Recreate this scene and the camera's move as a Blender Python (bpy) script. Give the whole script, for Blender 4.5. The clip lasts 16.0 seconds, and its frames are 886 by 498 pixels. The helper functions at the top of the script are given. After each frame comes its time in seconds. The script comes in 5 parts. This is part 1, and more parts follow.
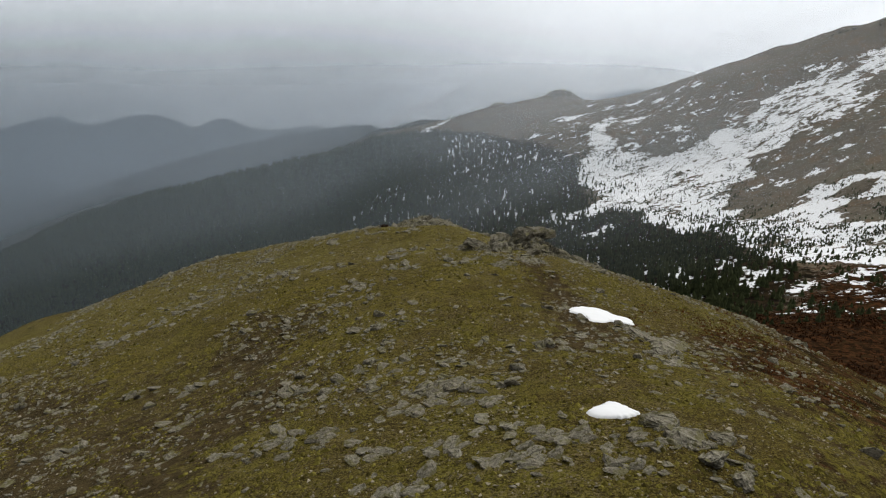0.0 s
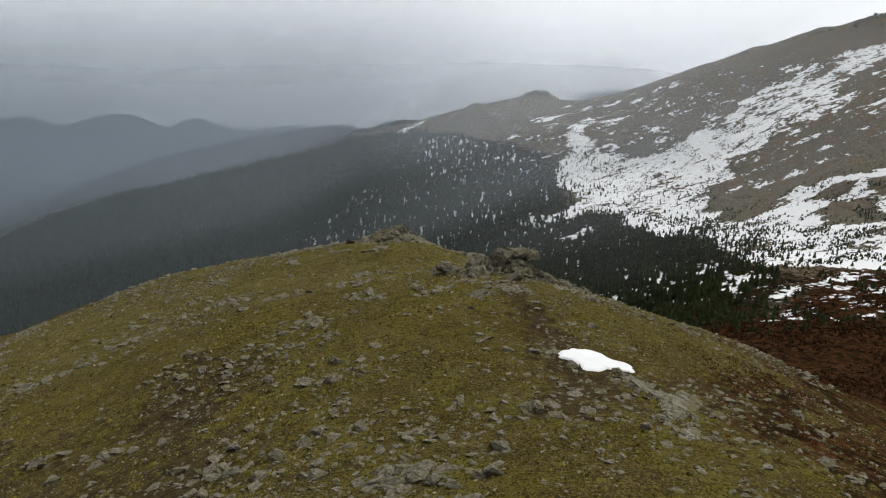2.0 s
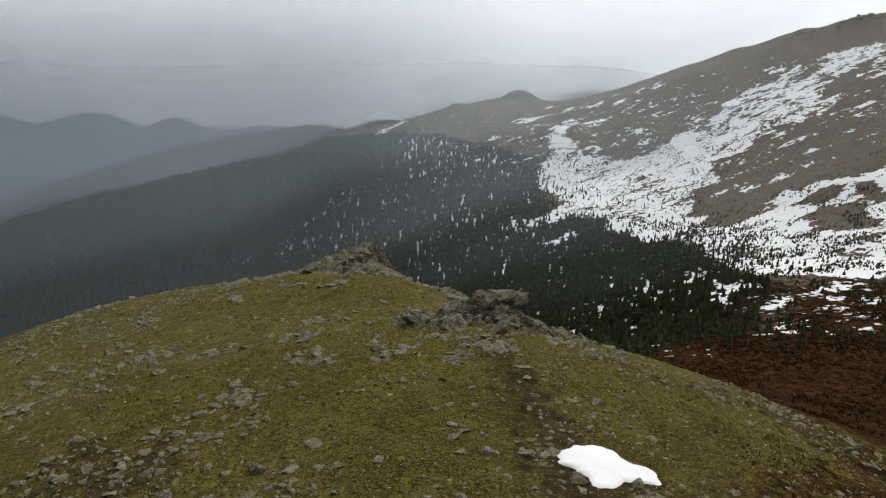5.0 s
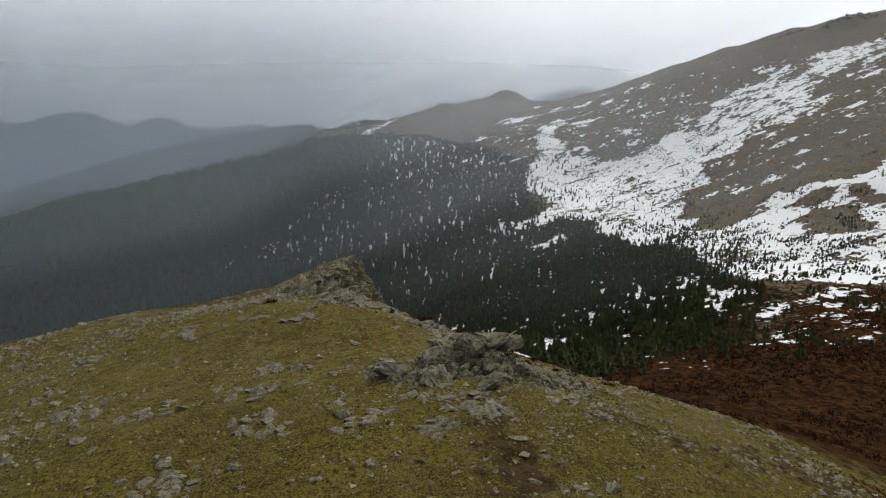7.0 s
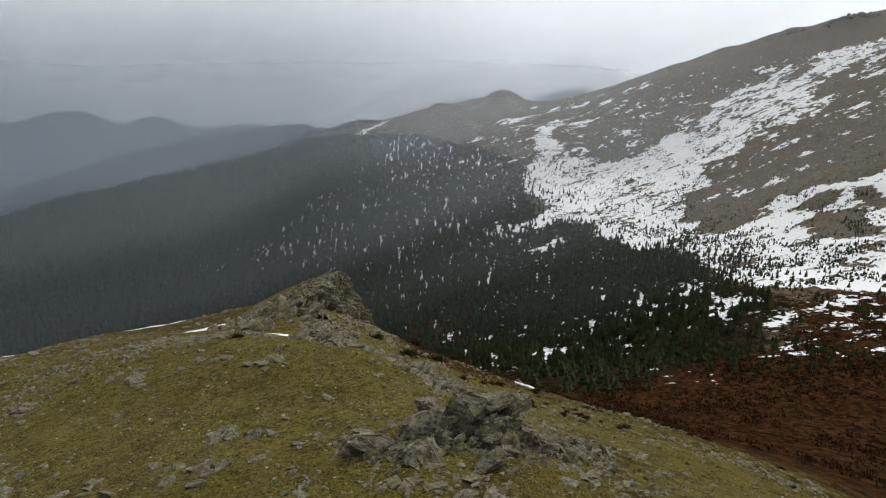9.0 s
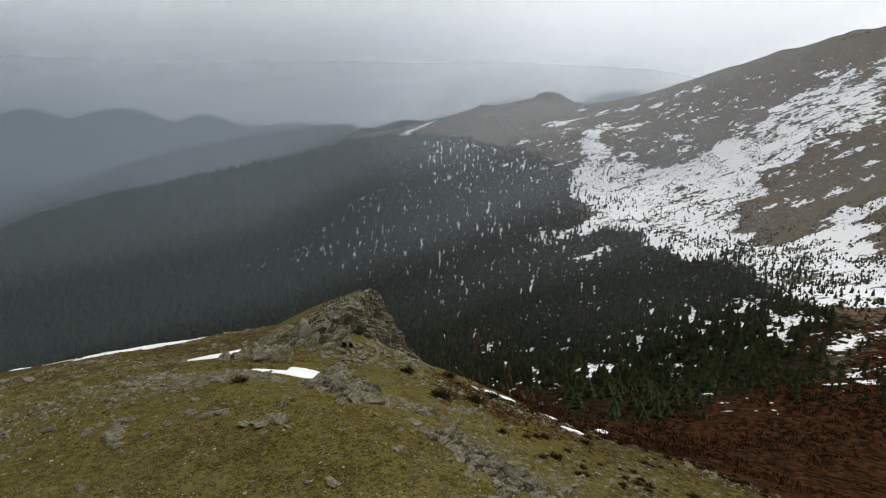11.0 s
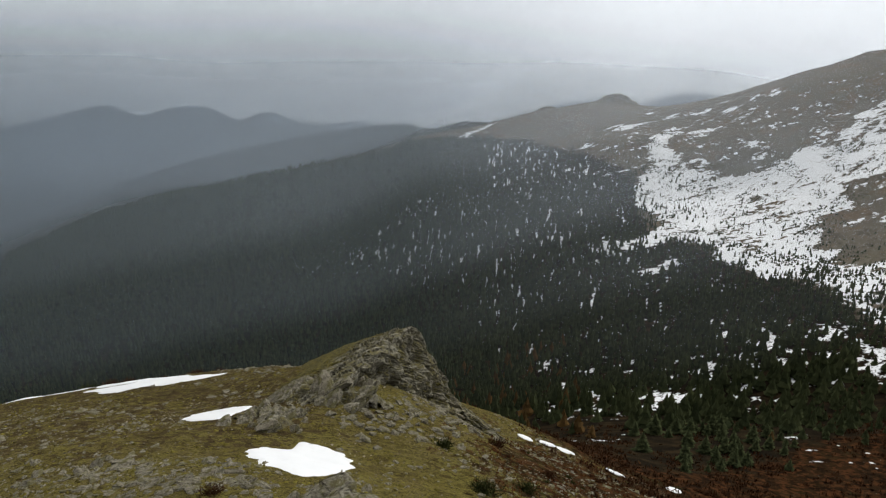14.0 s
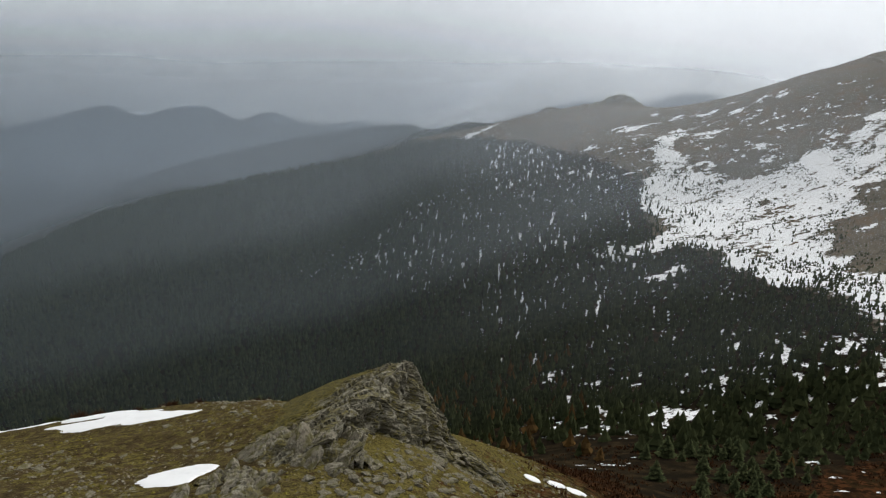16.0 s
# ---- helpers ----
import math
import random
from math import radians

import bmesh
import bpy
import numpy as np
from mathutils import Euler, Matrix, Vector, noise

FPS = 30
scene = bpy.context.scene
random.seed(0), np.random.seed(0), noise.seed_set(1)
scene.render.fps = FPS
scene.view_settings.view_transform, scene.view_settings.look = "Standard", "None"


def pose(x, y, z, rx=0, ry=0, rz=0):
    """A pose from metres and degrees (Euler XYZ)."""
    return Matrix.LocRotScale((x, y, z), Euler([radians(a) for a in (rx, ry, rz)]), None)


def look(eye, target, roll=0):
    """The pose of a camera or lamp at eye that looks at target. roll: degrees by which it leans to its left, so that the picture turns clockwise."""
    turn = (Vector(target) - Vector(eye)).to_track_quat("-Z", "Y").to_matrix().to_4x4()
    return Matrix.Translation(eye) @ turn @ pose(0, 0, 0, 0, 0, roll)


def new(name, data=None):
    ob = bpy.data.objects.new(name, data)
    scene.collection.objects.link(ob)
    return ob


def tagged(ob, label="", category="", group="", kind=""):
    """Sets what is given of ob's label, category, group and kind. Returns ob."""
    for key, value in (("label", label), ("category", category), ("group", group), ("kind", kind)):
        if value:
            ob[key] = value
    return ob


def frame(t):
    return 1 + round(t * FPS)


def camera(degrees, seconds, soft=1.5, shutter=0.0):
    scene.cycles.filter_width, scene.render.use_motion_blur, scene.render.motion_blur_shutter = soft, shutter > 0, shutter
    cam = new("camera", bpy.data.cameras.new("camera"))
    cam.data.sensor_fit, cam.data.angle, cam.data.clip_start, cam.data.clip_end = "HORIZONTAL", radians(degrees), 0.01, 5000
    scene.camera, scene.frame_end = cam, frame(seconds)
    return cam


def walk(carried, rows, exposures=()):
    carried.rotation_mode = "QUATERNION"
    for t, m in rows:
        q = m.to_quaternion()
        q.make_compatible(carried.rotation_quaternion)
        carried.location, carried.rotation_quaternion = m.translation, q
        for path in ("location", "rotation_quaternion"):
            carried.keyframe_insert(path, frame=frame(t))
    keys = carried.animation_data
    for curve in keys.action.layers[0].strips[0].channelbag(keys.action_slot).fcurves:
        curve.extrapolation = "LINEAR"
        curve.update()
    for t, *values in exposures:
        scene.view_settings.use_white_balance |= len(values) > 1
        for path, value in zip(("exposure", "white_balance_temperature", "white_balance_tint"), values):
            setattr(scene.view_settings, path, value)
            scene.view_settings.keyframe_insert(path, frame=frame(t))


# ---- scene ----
cam = camera(62.9, 16.0, soft=1.2)
# seconds, place, heading, pitch, roll
PATH = [
    (0, 0.00, 0.00, -0.00, -0.00, -16.27, -0.73),
    (0.5, 0.17, 2.35, -0.03, -0.70, -16.28, -0.71),
    (1, 0.37, 4.71, -0.07, -1.13, -16.29, -0.65),
    (1.5, 0.59, 7.09, -0.13, -1.48, -16.29, -0.58),
    (2, 0.83, 9.40, -0.19, -1.80, -16.31, -0.50),
    (2.5, 1.07, 11.71, -0.26, -2.07, -16.31, -0.44),
    (3, 1.29, 13.98, -0.32, -2.36, -16.31, -0.35),
    (3.5, 1.55, 16.27, -0.36, -2.61, -16.32, -0.29),
    (4, 1.84, 18.50, -0.43, -2.89, -16.33, -0.23),
    (4.5, 2.15, 20.77, -0.48, -3.11, -16.34, -0.17),
    (5, 2.43, 23.11, -0.49, -3.35, -16.36, -0.16),
    (5.5, 2.70, 25.51, -0.49, -3.61, -16.38, -0.16),
    (6, 2.97, 27.91, -0.49, -3.87, -16.40, -0.16),
    (6.5, 3.27, 30.31, -0.55, -4.15, -16.41, -0.14),
    (7, 3.57, 32.68, -0.61, -4.37, -16.42, -0.09),
    (7.5, 3.87, 35.06, -0.66, -4.61, -16.43, -0.05),
    (8, 4.19, 37.50, -0.74, -4.83, -16.44, -0.03),
    (8.5, 4.46, 39.90, -0.82, -4.98, -16.45, -0.01),
    (9, 4.68, 42.34, -0.95, -4.66, -16.47, 0.02),
    (9.5, 4.88, 44.82, -1.08, -4.01, -16.48, 0.08),
    (10, 5.10, 47.38, -1.20, -3.15, -16.47, 0.17),
    (10.5, 5.38, 50.04, -1.27, -2.17, -16.44, 0.28),
    (11, 5.64, 52.73, -1.35, -1.21, -16.43, 0.37),
    (11.5, 5.90, 55.42, -1.41, -0.27, -16.44, 0.45),
    (12, 6.11, 58.08, -1.50, 0.65, -16.42, 0.49),
    (12.5, 6.30, 60.72, -1.60, 1.59, -16.42, 0.49),
    (13, 6.47, 63.37, -1.70, 2.42, -16.43, 0.49),
    (13.5, 6.60, 65.75, -1.62, 3.12, -16.44, 0.50),
    (14, 6.67, 67.97, -1.45, 3.62, -16.45, 0.44),
    (14.5, 6.73, 70.29, -1.31, 3.94, -16.46, 0.43),
    (15, 6.66, 72.78, -1.26, 4.00, -16.46, 0.41),
    (15.5, 6.54, 75.40, -1.31, 3.92, -16.45, 0.41),
    (16, 6.40, 78.07, -1.39, 3.77, -16.46, 0.45),
]
walk(cam, [(t, pose(x, y, z, 90 + pitch, 0, yaw) @ pose(0, 0, 0, 0, 0, roll)) for t, x, y, z, yaw, pitch, roll in PATH],
     exposures=[(0.0, 0.0), (16.0, 0.0)])

# ---- overcast daylight, brightest round the veiled sun ----
SUN_TURN, SUN_RISE = radians(38), radians(42)  # clockwise from +y, above the horizon
sun_way = Vector((math.sin(SUN_TURN) * math.cos(SUN_RISE), math.cos(SUN_TURN) * math.cos(SUN_RISE), math.sin(SUN_RISE)))
sun = new("sun", bpy.data.lights.new("sun", "SUN"))
sun.data.energy, sun.data.angle, sun.data.color = 1.5, radians(25), (1.0, 0.96, 0.895)
sun.matrix_world = look(sun_way * 500, (0, 0, 0))


class Nodes:
    """A node tree, written line by line."""

    def __init__(self, tree):
        self.tree = tree
        tree.nodes.clear()

    def add(self, kind, inputs=(), **settings):
        n = self.tree.nodes.new(kind)
        for key, value in settings.items():
            setattr(n, key, value)
        for key, value in dict(inputs).items():
            if hasattr(value, "is_output"):
                self.tree.links.new(value, n.inputs[key])
            else:
                n.inputs[key].default_value = value
        return n

    def math(self, op, a, b=0.0, c=0.0, clamp=False):
        return self.add("ShaderNodeMath", {0: a, 1: b, 2: c}, operation=op, use_clamp=clamp).outputs[0]

    def mix(self, fac, a, b, blend="MIX"):
        n = self.add("ShaderNodeMix", {0: fac, 6: a, 7: b}, data_type="RGBA", blend_type=blend)
        return n.outputs[2]

    def ramp(self, fac, lo, hi):
        return self.add("ShaderNodeMapRange", {0: fac, 1: lo, 2: hi}, clamp=True, interpolation_type="SMOOTHSTEP").outputs[0]

    def noise(self, vector, scale, detail=4.0, rough=0.55, distortion=0.0):
        return self.add("ShaderNodeTexNoise", {"Vector": vector, "Scale": scale, "Detail": detail, "Roughness": rough, "Distortion": distortion}).outputs[0]

    def stretch(self, vector, scale=(1, 1, 1), turn=0.0):
        return self.add("ShaderNodeMapping", {"Vector": vector, "Scale": scale, "Rotation": (0, 0, turn)}).outputs[0]


world = bpy.data.worlds.new("sky")
scene.world = world
world.use_nodes = True
w = Nodes(world.node_tree)
way = w.add("ShaderNodeTexCoord").outputs["Generated"]
clear = w.add("ShaderNodeTexSky", sky_type="NISHITA", sun_disc=False, sun_elevation=SUN_RISE, sun_rotation=SUN_TURN).outputs[0]
clear = w.mix(1.0, clear, (0.1, 0.1, 0.1, 1), "MULTIPLY")
height = w.add("ShaderNodeSeparateXYZ", {0: way}).outputs[2]
to_sun = w.add("ShaderNodeVectorMath", {0: way, 1: sun_way}, operation="DOT_PRODUCT").outputs["Value"]
glow = w.math("POWER", w.math("MAXIMUM", w.math("MULTIPLY_ADD", to_sun, 0.5, 0.5), 0.0), 4.0)
cloud = w.noise(w.stretch(way, (1.0, 1.0, 3.2)), 2.1, 5.0, 0.5, 0.4)
grey = w.math("MULTIPLY_ADD", w.math("MAXIMUM", height, 0.0), 0.15, w.math("MULTIPLY_ADD", glow, 1.50, 0.160))
grey = w.math("MULTIPLY", grey, w.math("MULTIPLY_ADD", cloud, 0.12, 0.94))
tone = w.mix(w.ramp(to_sun, -0.2, 0.9), (0.88, 0.977, 1.135, 1), (0.97, 1.0, 1.065, 1))
tone = w.mix(w.ramp(height, 0.08, 0.45), tone, (1.02, 1.0, 0.95, 1))
veil = w.add("ShaderNodeVectorMath", {0: tone, "Scale": grey}, operation="SCALE").outputs[0]
both = w.mix(0.93, clear, veil)
back = w.add("ShaderNodeBackground", {0: both, 1: 1.0})
w.tree.links.new(back.outputs[0], w.add("ShaderNodeOutputWorld").inputs[0])
# ---- lie of the land: spot heights by landform (x, y, z) ----
HILL_TOP = [(10, 29, -17.6), (3.4, 38, -19.6), (14.7, 46, -20.8), (0, 53, -21.2), (11, 57, -22.2), (2.3, 66, -21.6),
            (10.5, 69, -22.5), (9, 77, -22.6), (4, 88, -24.4), (-4.5, 89, -25.0), (9, 92, -26.6), (0, 99, -25.8),
            (-9, 100, -26.1), (-5.5, 105, -27.3), (-11, 104.5, -27.2), (-2, 104, -27.4), (-7, 118, -33.0), (-8, 129, -35.0), (-6, 145, -40.0), (2, 94, -23.6), (0, 10, -18), (0, -40, -20)]
HILL_LEFT = [(-7, 54, -22.6), (-20, 52, -26.4), (-27, 60, -28.2), (-5, 67, -22.7), (-16, 74, -24.6), (-28, 77, -29.0),
             (-17, 79, -25.6), (-44, 80, -33.2), (-23, 103, -29.7), (-15, 105, -27.9), (-31, 102, -32.4), (-51, 103, -38.0), (-61, 95, -41.0), (-41, 112, -35.2), (-50, 130, -42.6), (-71, 113, -45.6), (-64, 118, -45.0), (-56, 120, -42.8), (-46, 150, -47.7),
             (-38, 124, -37.2), (-28, 115, -32.6), (-39, 139, -41.5), (-30, 149, -44.0), (-20, 132, -38.2), (-13, 141, -37.8), (-17, 152, -42.5), (-30, 165, -49.5), (-45, 166, -52.5),
             (-70, 60, -40.5), (-80, 110, -51.0), (-60, 150, -49.8), (-85, 165, -66), (-130, 120, -85), (-40, 10, -28), (-90, 0, -55)]
HILL_RIGHT = [(26, 49, -24.2), (20.5, 50, -23.3), (16, 55, -22.6), (17, 74, -24.4), (23, 75, -26.6), (28, 79, -29.2),
              (35, 77, -31.5), (33, 100, -38), (65, 117, -56), (7, 117, -35.7), (4, 154, -51.5), (16, 168, -60.8),
              (29, 166, -67), (45, 50, -34), (70, 60, -48), (40, 0, -32), (100, 0, -65), (20, 105, -35.6), (9.8, 99.2, -29.9), (2, 165, -54), (14, 135, -45)]
CIRQUE = [(32, 178, -72), (61, 186, -81), (122, 210, -86.5), (64, 237, -97.5), (73, 257, -105), (100, 254, -96), (34, 282, -115.5),
          (31, 311, -126.5), (91, 297, -103), (148, 363, -101), (169, 387, -99), (172, 270, -87), (192, 352, -90.5), (12, 470, -144.5),
          (27, 475, -137.5), (76, 480, -118), (160, 130, -82), (230, 220, -80), (-20, 230, -108), (-10, 330, -140), (60, 380, -124)]
MOUNTAIN = [(220, 412, -79.5), (237, 355, -75), (235, 390, -70), (259, 446, -59), (259, 572, -49.7), (328, 531, -27), (188, 579, -71),
            (166, 546, -96), (233, 666, -41), (160, 665, -73.5), (134, 640, -74.5), (340, 330, -40), (340, 200, -50), (450, 420, 20),
            (600, 200, 30), (600, 600, 60)]
SPUR = [(77, 660, -89), (25, 643, -111), (-41, 601, -122), (-15, 750, -90.5), (-22, 496, -149), (-105, 583, -158), (-143, 556, -174),
        (-122, 667, -160), (-80, 480, -178), (-100, 330, -175), (-250, 450, -230), (-90, 240, -125), (-200, 250, -190), (-200, 100, -135)]
SKYLINE = [(171, 840, -72.5), (188, 835, -72.5), (206, 825, -69.2), (222, 805, -60.8), (273, 730, -30.5), (317, 718, -14.5), (343, 705, -7.6), (357, 680, 0.8), (370, 650, 6.6), (384, 630, 11), (398, 600, 10),
           (140, 850, -64), (118, 838, -67), (64, 860, -78.5), (26, 850, -86), (-70, 740, -98), (-145, 760, -120.5), (-218, 780, -138.5), (-313, 800, -163),
           (-428, 850, -198), (-33, 1100, -120), (-189, 1400, -161), (-382, 1600, -197), (-700, 1700, -275), (-300, 1000, -235),
           (-120, 950, -175), (150, 1100, -130), (350, 1000, -90), (-700, 1000, -330), (-600, 500, -300), (-450, 150, -230), (700, 1200, -120),
           (300, 1500, -260), (900, 1700, -300), (1300, 900, -120), (0, 1900, -330), (-900, 2000, -380)]


def thin_plate(points, smooth):
    """Weights of a smooth height surface through spot heights."""
    p = np.array(points, float)
    r = np.sqrt(((p[:, None, :2] - p[None, :, :2]) ** 2).sum(-1) + 100.0) - 10.0
    n = len(p)
    a = np.zeros((n + 3, n + 3))
    a[:n, :n] = r - np.eye(n) * smooth
    a[:n, n], a[:n, n + 1:n + 3] = 1, p[:, :2]
    a[n:, :n] = a[:n, n:].T
    return p, np.linalg.solve(a, np.r_[p[:, 2], 0, 0, 0])


SPOTS, WEIGHTS = thin_plate(HILL_TOP + HILL_LEFT + HILL_RIGHT + CIRQUE + MOUNTAIN + SPUR + SKYLINE, 0.4)


def smoothstep(a, b, v):
    t = np.clip((v - a) / (b - a), 0, 1)
    return t * t * (3 - 2 * t)


def lattice(x, y, seed):
    """Value noise in 0..1, smooth, one cell a unit."""
    xi, yi = np.floor(x).astype(np.int64), np.floor(y).astype(np.int64)
    fx, fy = x - xi, y - yi
    fx, fy = fx * fx * fx * (fx * (fx * 6 - 15) + 10), fy * fy * fy * (fy * (fy * 6 - 15) + 10)

    def at(i, j):
        h = (i * 374761393 + j * 668265263 + seed * 1442695041) & 0xFFFFFFFF
        h = ((h ^ (h >> 13)) * 1274126177) & 0xFFFFFFFF
        return ((h ^ (h >> 16)) & 0xFFFF) / 65535.0

    return (at(xi, yi) * (1 - fx) + at(xi + 1, yi) * fx) * (1 - fy) + (at(xi, yi + 1) * (1 - fx) + at(xi + 1, yi + 1) * fx) * fy


def fractal(x, y, size, octaves, seed):
    """Layered noise about 0, roughly -1..1; size: metres of the largest swell."""
    out, gain, total = 0.0, 1.0, 0.0
    for k in range(octaves):
        c, s = math.cos(0.7 * k + seed), math.sin(0.7 * k + seed)
        out = out + gain * (2 * lattice((c * x - s * y) / size + 17.3 * k, (s * x + c * y) / size - 9.1 * k, seed + k) - 1)
        total, gain, size = total + gain, gain * 0.52, size * 0.5
    return out / total * 1.6


# crests of the distant ranges: distance, depth of the range, then crest points (x, z)
RANGE_WEST = (3200, 420, [(-3400, -520), (-2220, -430), (-1960, -362), (-1810, -318), (-1677, -296), (-1620, -318), (-1553, -350), (-1455, -326), (-1350, -298), (-1284, -287),
                          (-1230, -298), (-1192, -316), (-1100, -356), (-960, -395), (-767, -440), (-500, -520)])
RANGE_NORTH = (3900, 300, [(-2000, -540), (-1400, -470), (-1290, -424), (-1210, -402), (-1140, -410), (-1010, -468), (-930, -484), (-810, -465), (-685, -440), (-640, -458), (-460, -470), (0, -560)])
RANGE_EAST = (4600, 300, [(-400, -600), (0, -420), (150, -257), (391, -184), (598, -170), (842, -204), (1047, -156), (1221, -156), (1399, -200), (1508, -250), (1700, -320), (2600, -420)])
# rocky caps on the near skyline: x, y, height, half width
CAPS = [(143, 847, 3.6, 17), (132, 850, 1.6, 14), (66, 858, 1.8, 8), (325, 726, 2.0, 10), (359, 672, 2.6, 9), (384, 630, 3.0, 13), (345, 690, 1.2, 10)]


def land(x, y, detail=True):
    """Height of the ground."""
    x, y = np.asarray(x, float), np.asarray(y, float)
    shape = x.shape
    x, y = x.ravel(), y.ravel()
    n = len(SPOTS)
    z = WEIGHTS[n] + WEIGHTS[n + 1] * x + WEIGHTS[n + 2] * y
    for (px, py, _), w in zip(SPOTS, WEIGHTS):
        z = z + w * (np.sqrt((x - px) ** 2 + (y - py) ** 2 + 100.0) - 10.0)
    far = np.full_like(z, -560.0)
    for dist, depth, crest in (RANGE_WEST, RANGE_NORTH, RANGE_EAST):
        cx, cz = np.array(crest, float).T
        top = np.interp(x, cx, cz) + 12 * fractal(x, y * 0 + dist, 240, 4, 5)
        lean = np.exp(-(((y - dist - 60 * fractal(x, y, 500, 2, 8)) / depth) ** 2))
        far = np.maximum(far, -560 + (top + 560) * lean)
    span = np.sqrt((x * 0.8) ** 2 + y ** 2)
    w = smoothstep(1500, 2100, span)
    z = z * (1 - w) + far * w
    for px, py, up, wide in CAPS:
        z = z + up * np.exp(-(((x - px) ** 2 + (y - py) ** 2) / wide ** 2) ** 1.6)
    if detail:
        d = np.sqrt(x ** 2 + (y - 60) ** 2)
        z = z + 0.10 * fractal(x, y, 3.0, 3, 21) + 0.35 * fractal(x, y, 14, 3, 3) * smoothstep(20, 60, d) + 2.0 * fractal(x, y, 60, 4, 11) * smoothstep(140, 330, d)
        z = z + 8 * fractal(x, y, 320, 4, 14) * smoothstep(900, 1500, span)
    return z.reshape(shape)


# ---- materials ----
def material(name):
    m = bpy.data.materials.new(name)
    m.use_nodes = True
    return m, Nodes(m.node_tree)


def finish(n, colour, rough, bump=None, strength=0.4, distance=0.1, specular=0.3, sheen=0.0):
    inputs = {"Base Color": colour, "Roughness": rough, "Specular IOR Level": specular, "Sheen Weight": sheen, "Sheen Roughness": 0.3, "Sheen Tint": (0.95, 0.86, 0.42, 1)}
    if bump is not None:
        inputs["Normal"] = n.add("ShaderNodeBump", {"Strength": strength, "Distance": distance, "Height": bump}).outputs[0]
    n.tree.links.new(n.add("ShaderNodeBsdfPrincipled", inputs).outputs[0], n.add("ShaderNodeOutputMaterial").inputs[0])


def ground_material():
    m, n = material("mountain ground")
    at = n.add("ShaderNodeTexCoord").outputs["Object"]
    cover = lambda name: n.add("ShaderNodeAttribute", attribute_name=name).outputs["Fac"]
    fine, mid, broad = n.noise(at, 3.2, 6, 0.65), n.noise(at, 1.0, 6, 0.68), n.noise(at, 0.14, 5, 0.6)
    tuft = n.noise(at, 9.0, 3, 0.7)
    # alpine turf: olive moss and straw-coloured grass, with bare soil
    turf = n.mix(n.ramp(broad, 0.42, 0.58), (0.088, 0.079, 0.013, 1), (0.056, 0.040, 0.011, 1))
    turf = n.mix(n.math("MULTIPLY", n.ramp(n.noise(at, 0.055, 4, 0.6), 0.50, 0.62), 0.7), turf, (0.122, 0.104, 0.015, 1))
    # crown turf paler: haze and sun glare over the brow, painted into the colour
    turf = n.mix(n.math("MULTIPLY", n.ramp(n.math("ADD", cover("hazy_turf"), n.math("MULTIPLY_ADD", broad, 1.0, -0.5)), 0.35, 0.85), 0.56), turf, (0.145, 0.130, 0.042, 1))
    turf = n.mix(n.math("MULTIPLY", n.ramp(n.noise(at, 0.42, 6, 0.7), 0.50, 0.60), 0.7), turf, (0.034, 0.022, 0.009, 1))
    turf = n.mix(n.math("MULTIPLY", n.ramp(mid, 0.48, 0.60), 0.65), turf, (0.036, 0.027, 0.009, 1))
    turf = n.mix(n.math("MULTIPLY", n.ramp(n.noise(at, 2.2, 6, 0.72), 0.51, 0.58), 0.8), turf, (0.023, 0.017, 0.008, 1))
    turf = n.mix(n.math("MULTIPLY", n.ramp(fine, 0.53, 0.60), 0.8), turf, (0.020, 0.016, 0.008, 1))
    turf = n.mix(n.math("MULTIPLY", n.ramp(tuft, 0.51, 0.57), 0.7), turf, (0.160, 0.134, 0.036, 1))
    turf = n.mix(n.math("MULTIPLY", n.ramp(n.noise(at, 6.5, 4, 0.75), 0.55, 0.60), 0.8), turf, (0.013, 0.010, 0.006, 1))
    grit = n.math("MULTIPLY", n.ramp(n.noise(at, 5.5, 5, 0.75), 0.53, 0.59), n.ramp(n.noise(at, 0.3, 5, 0.65), 0.44, 0.58))
    turf = n.mix(n.math("MULTIPLY", grit, 0.8), turf, (0.140, 0.112, 0.066, 1))
    # brown tundra of the high slope
    tundra = n.mix(n.ramp(mid, 0.35, 0.7), (0.105, 0.091, 0.069, 1), (0.178, 0.156, 0.122, 1))
    tundra = n.mix(n.ramp(n.noise(at, 0.035, 5, 0.6), 0.45, 0.65), tundra, (0.128, 0.118, 0.088, 1))
    tundra = n.mix(n.math("MULTIPLY", n.ramp(n.noise(at, 0.13, 6, 0.75), 0.52, 0.64), 0.65), tundra, (0.062, 0.052, 0.040, 1))
    tundra = n.mix(n.math("MULTIPLY", n.ramp(n.noise(at, 0.06, 6, 0.75), 0.52, 0.60), 0.55), tundra, (0.150, 0.098, 0.056, 1))
    tundra = n.mix(n.math("MULTIPLY", n.ramp(n.noise(at, 0.5, 5, 0.7), 0.53, 0.60), 0.6), tundra, (0.052, 0.040, 0.030, 1))
    # dark red-brown heath
    heath = n.mix(n.ramp(n.noise(at, 0.35, 5, 0.65), 0.35, 0.68), (0.009, 0.006, 0.004, 1), (0.032, 0.018, 0.009, 1))
    heath = n.mix(n.math("MULTIPLY", n.ramp(n.noise(at, 0.12, 4, 0.6), 0.55, 0.75), 0.7), heath, (0.034, 0.026, 0.011, 1))
    heath = n.mix(n.math("MULTIPLY", n.ramp(n.noise(at, 0.6, 5, 0.7), 0.49, 0.58), 0.65), heath, (0.080, 0.033, 0.014, 1))
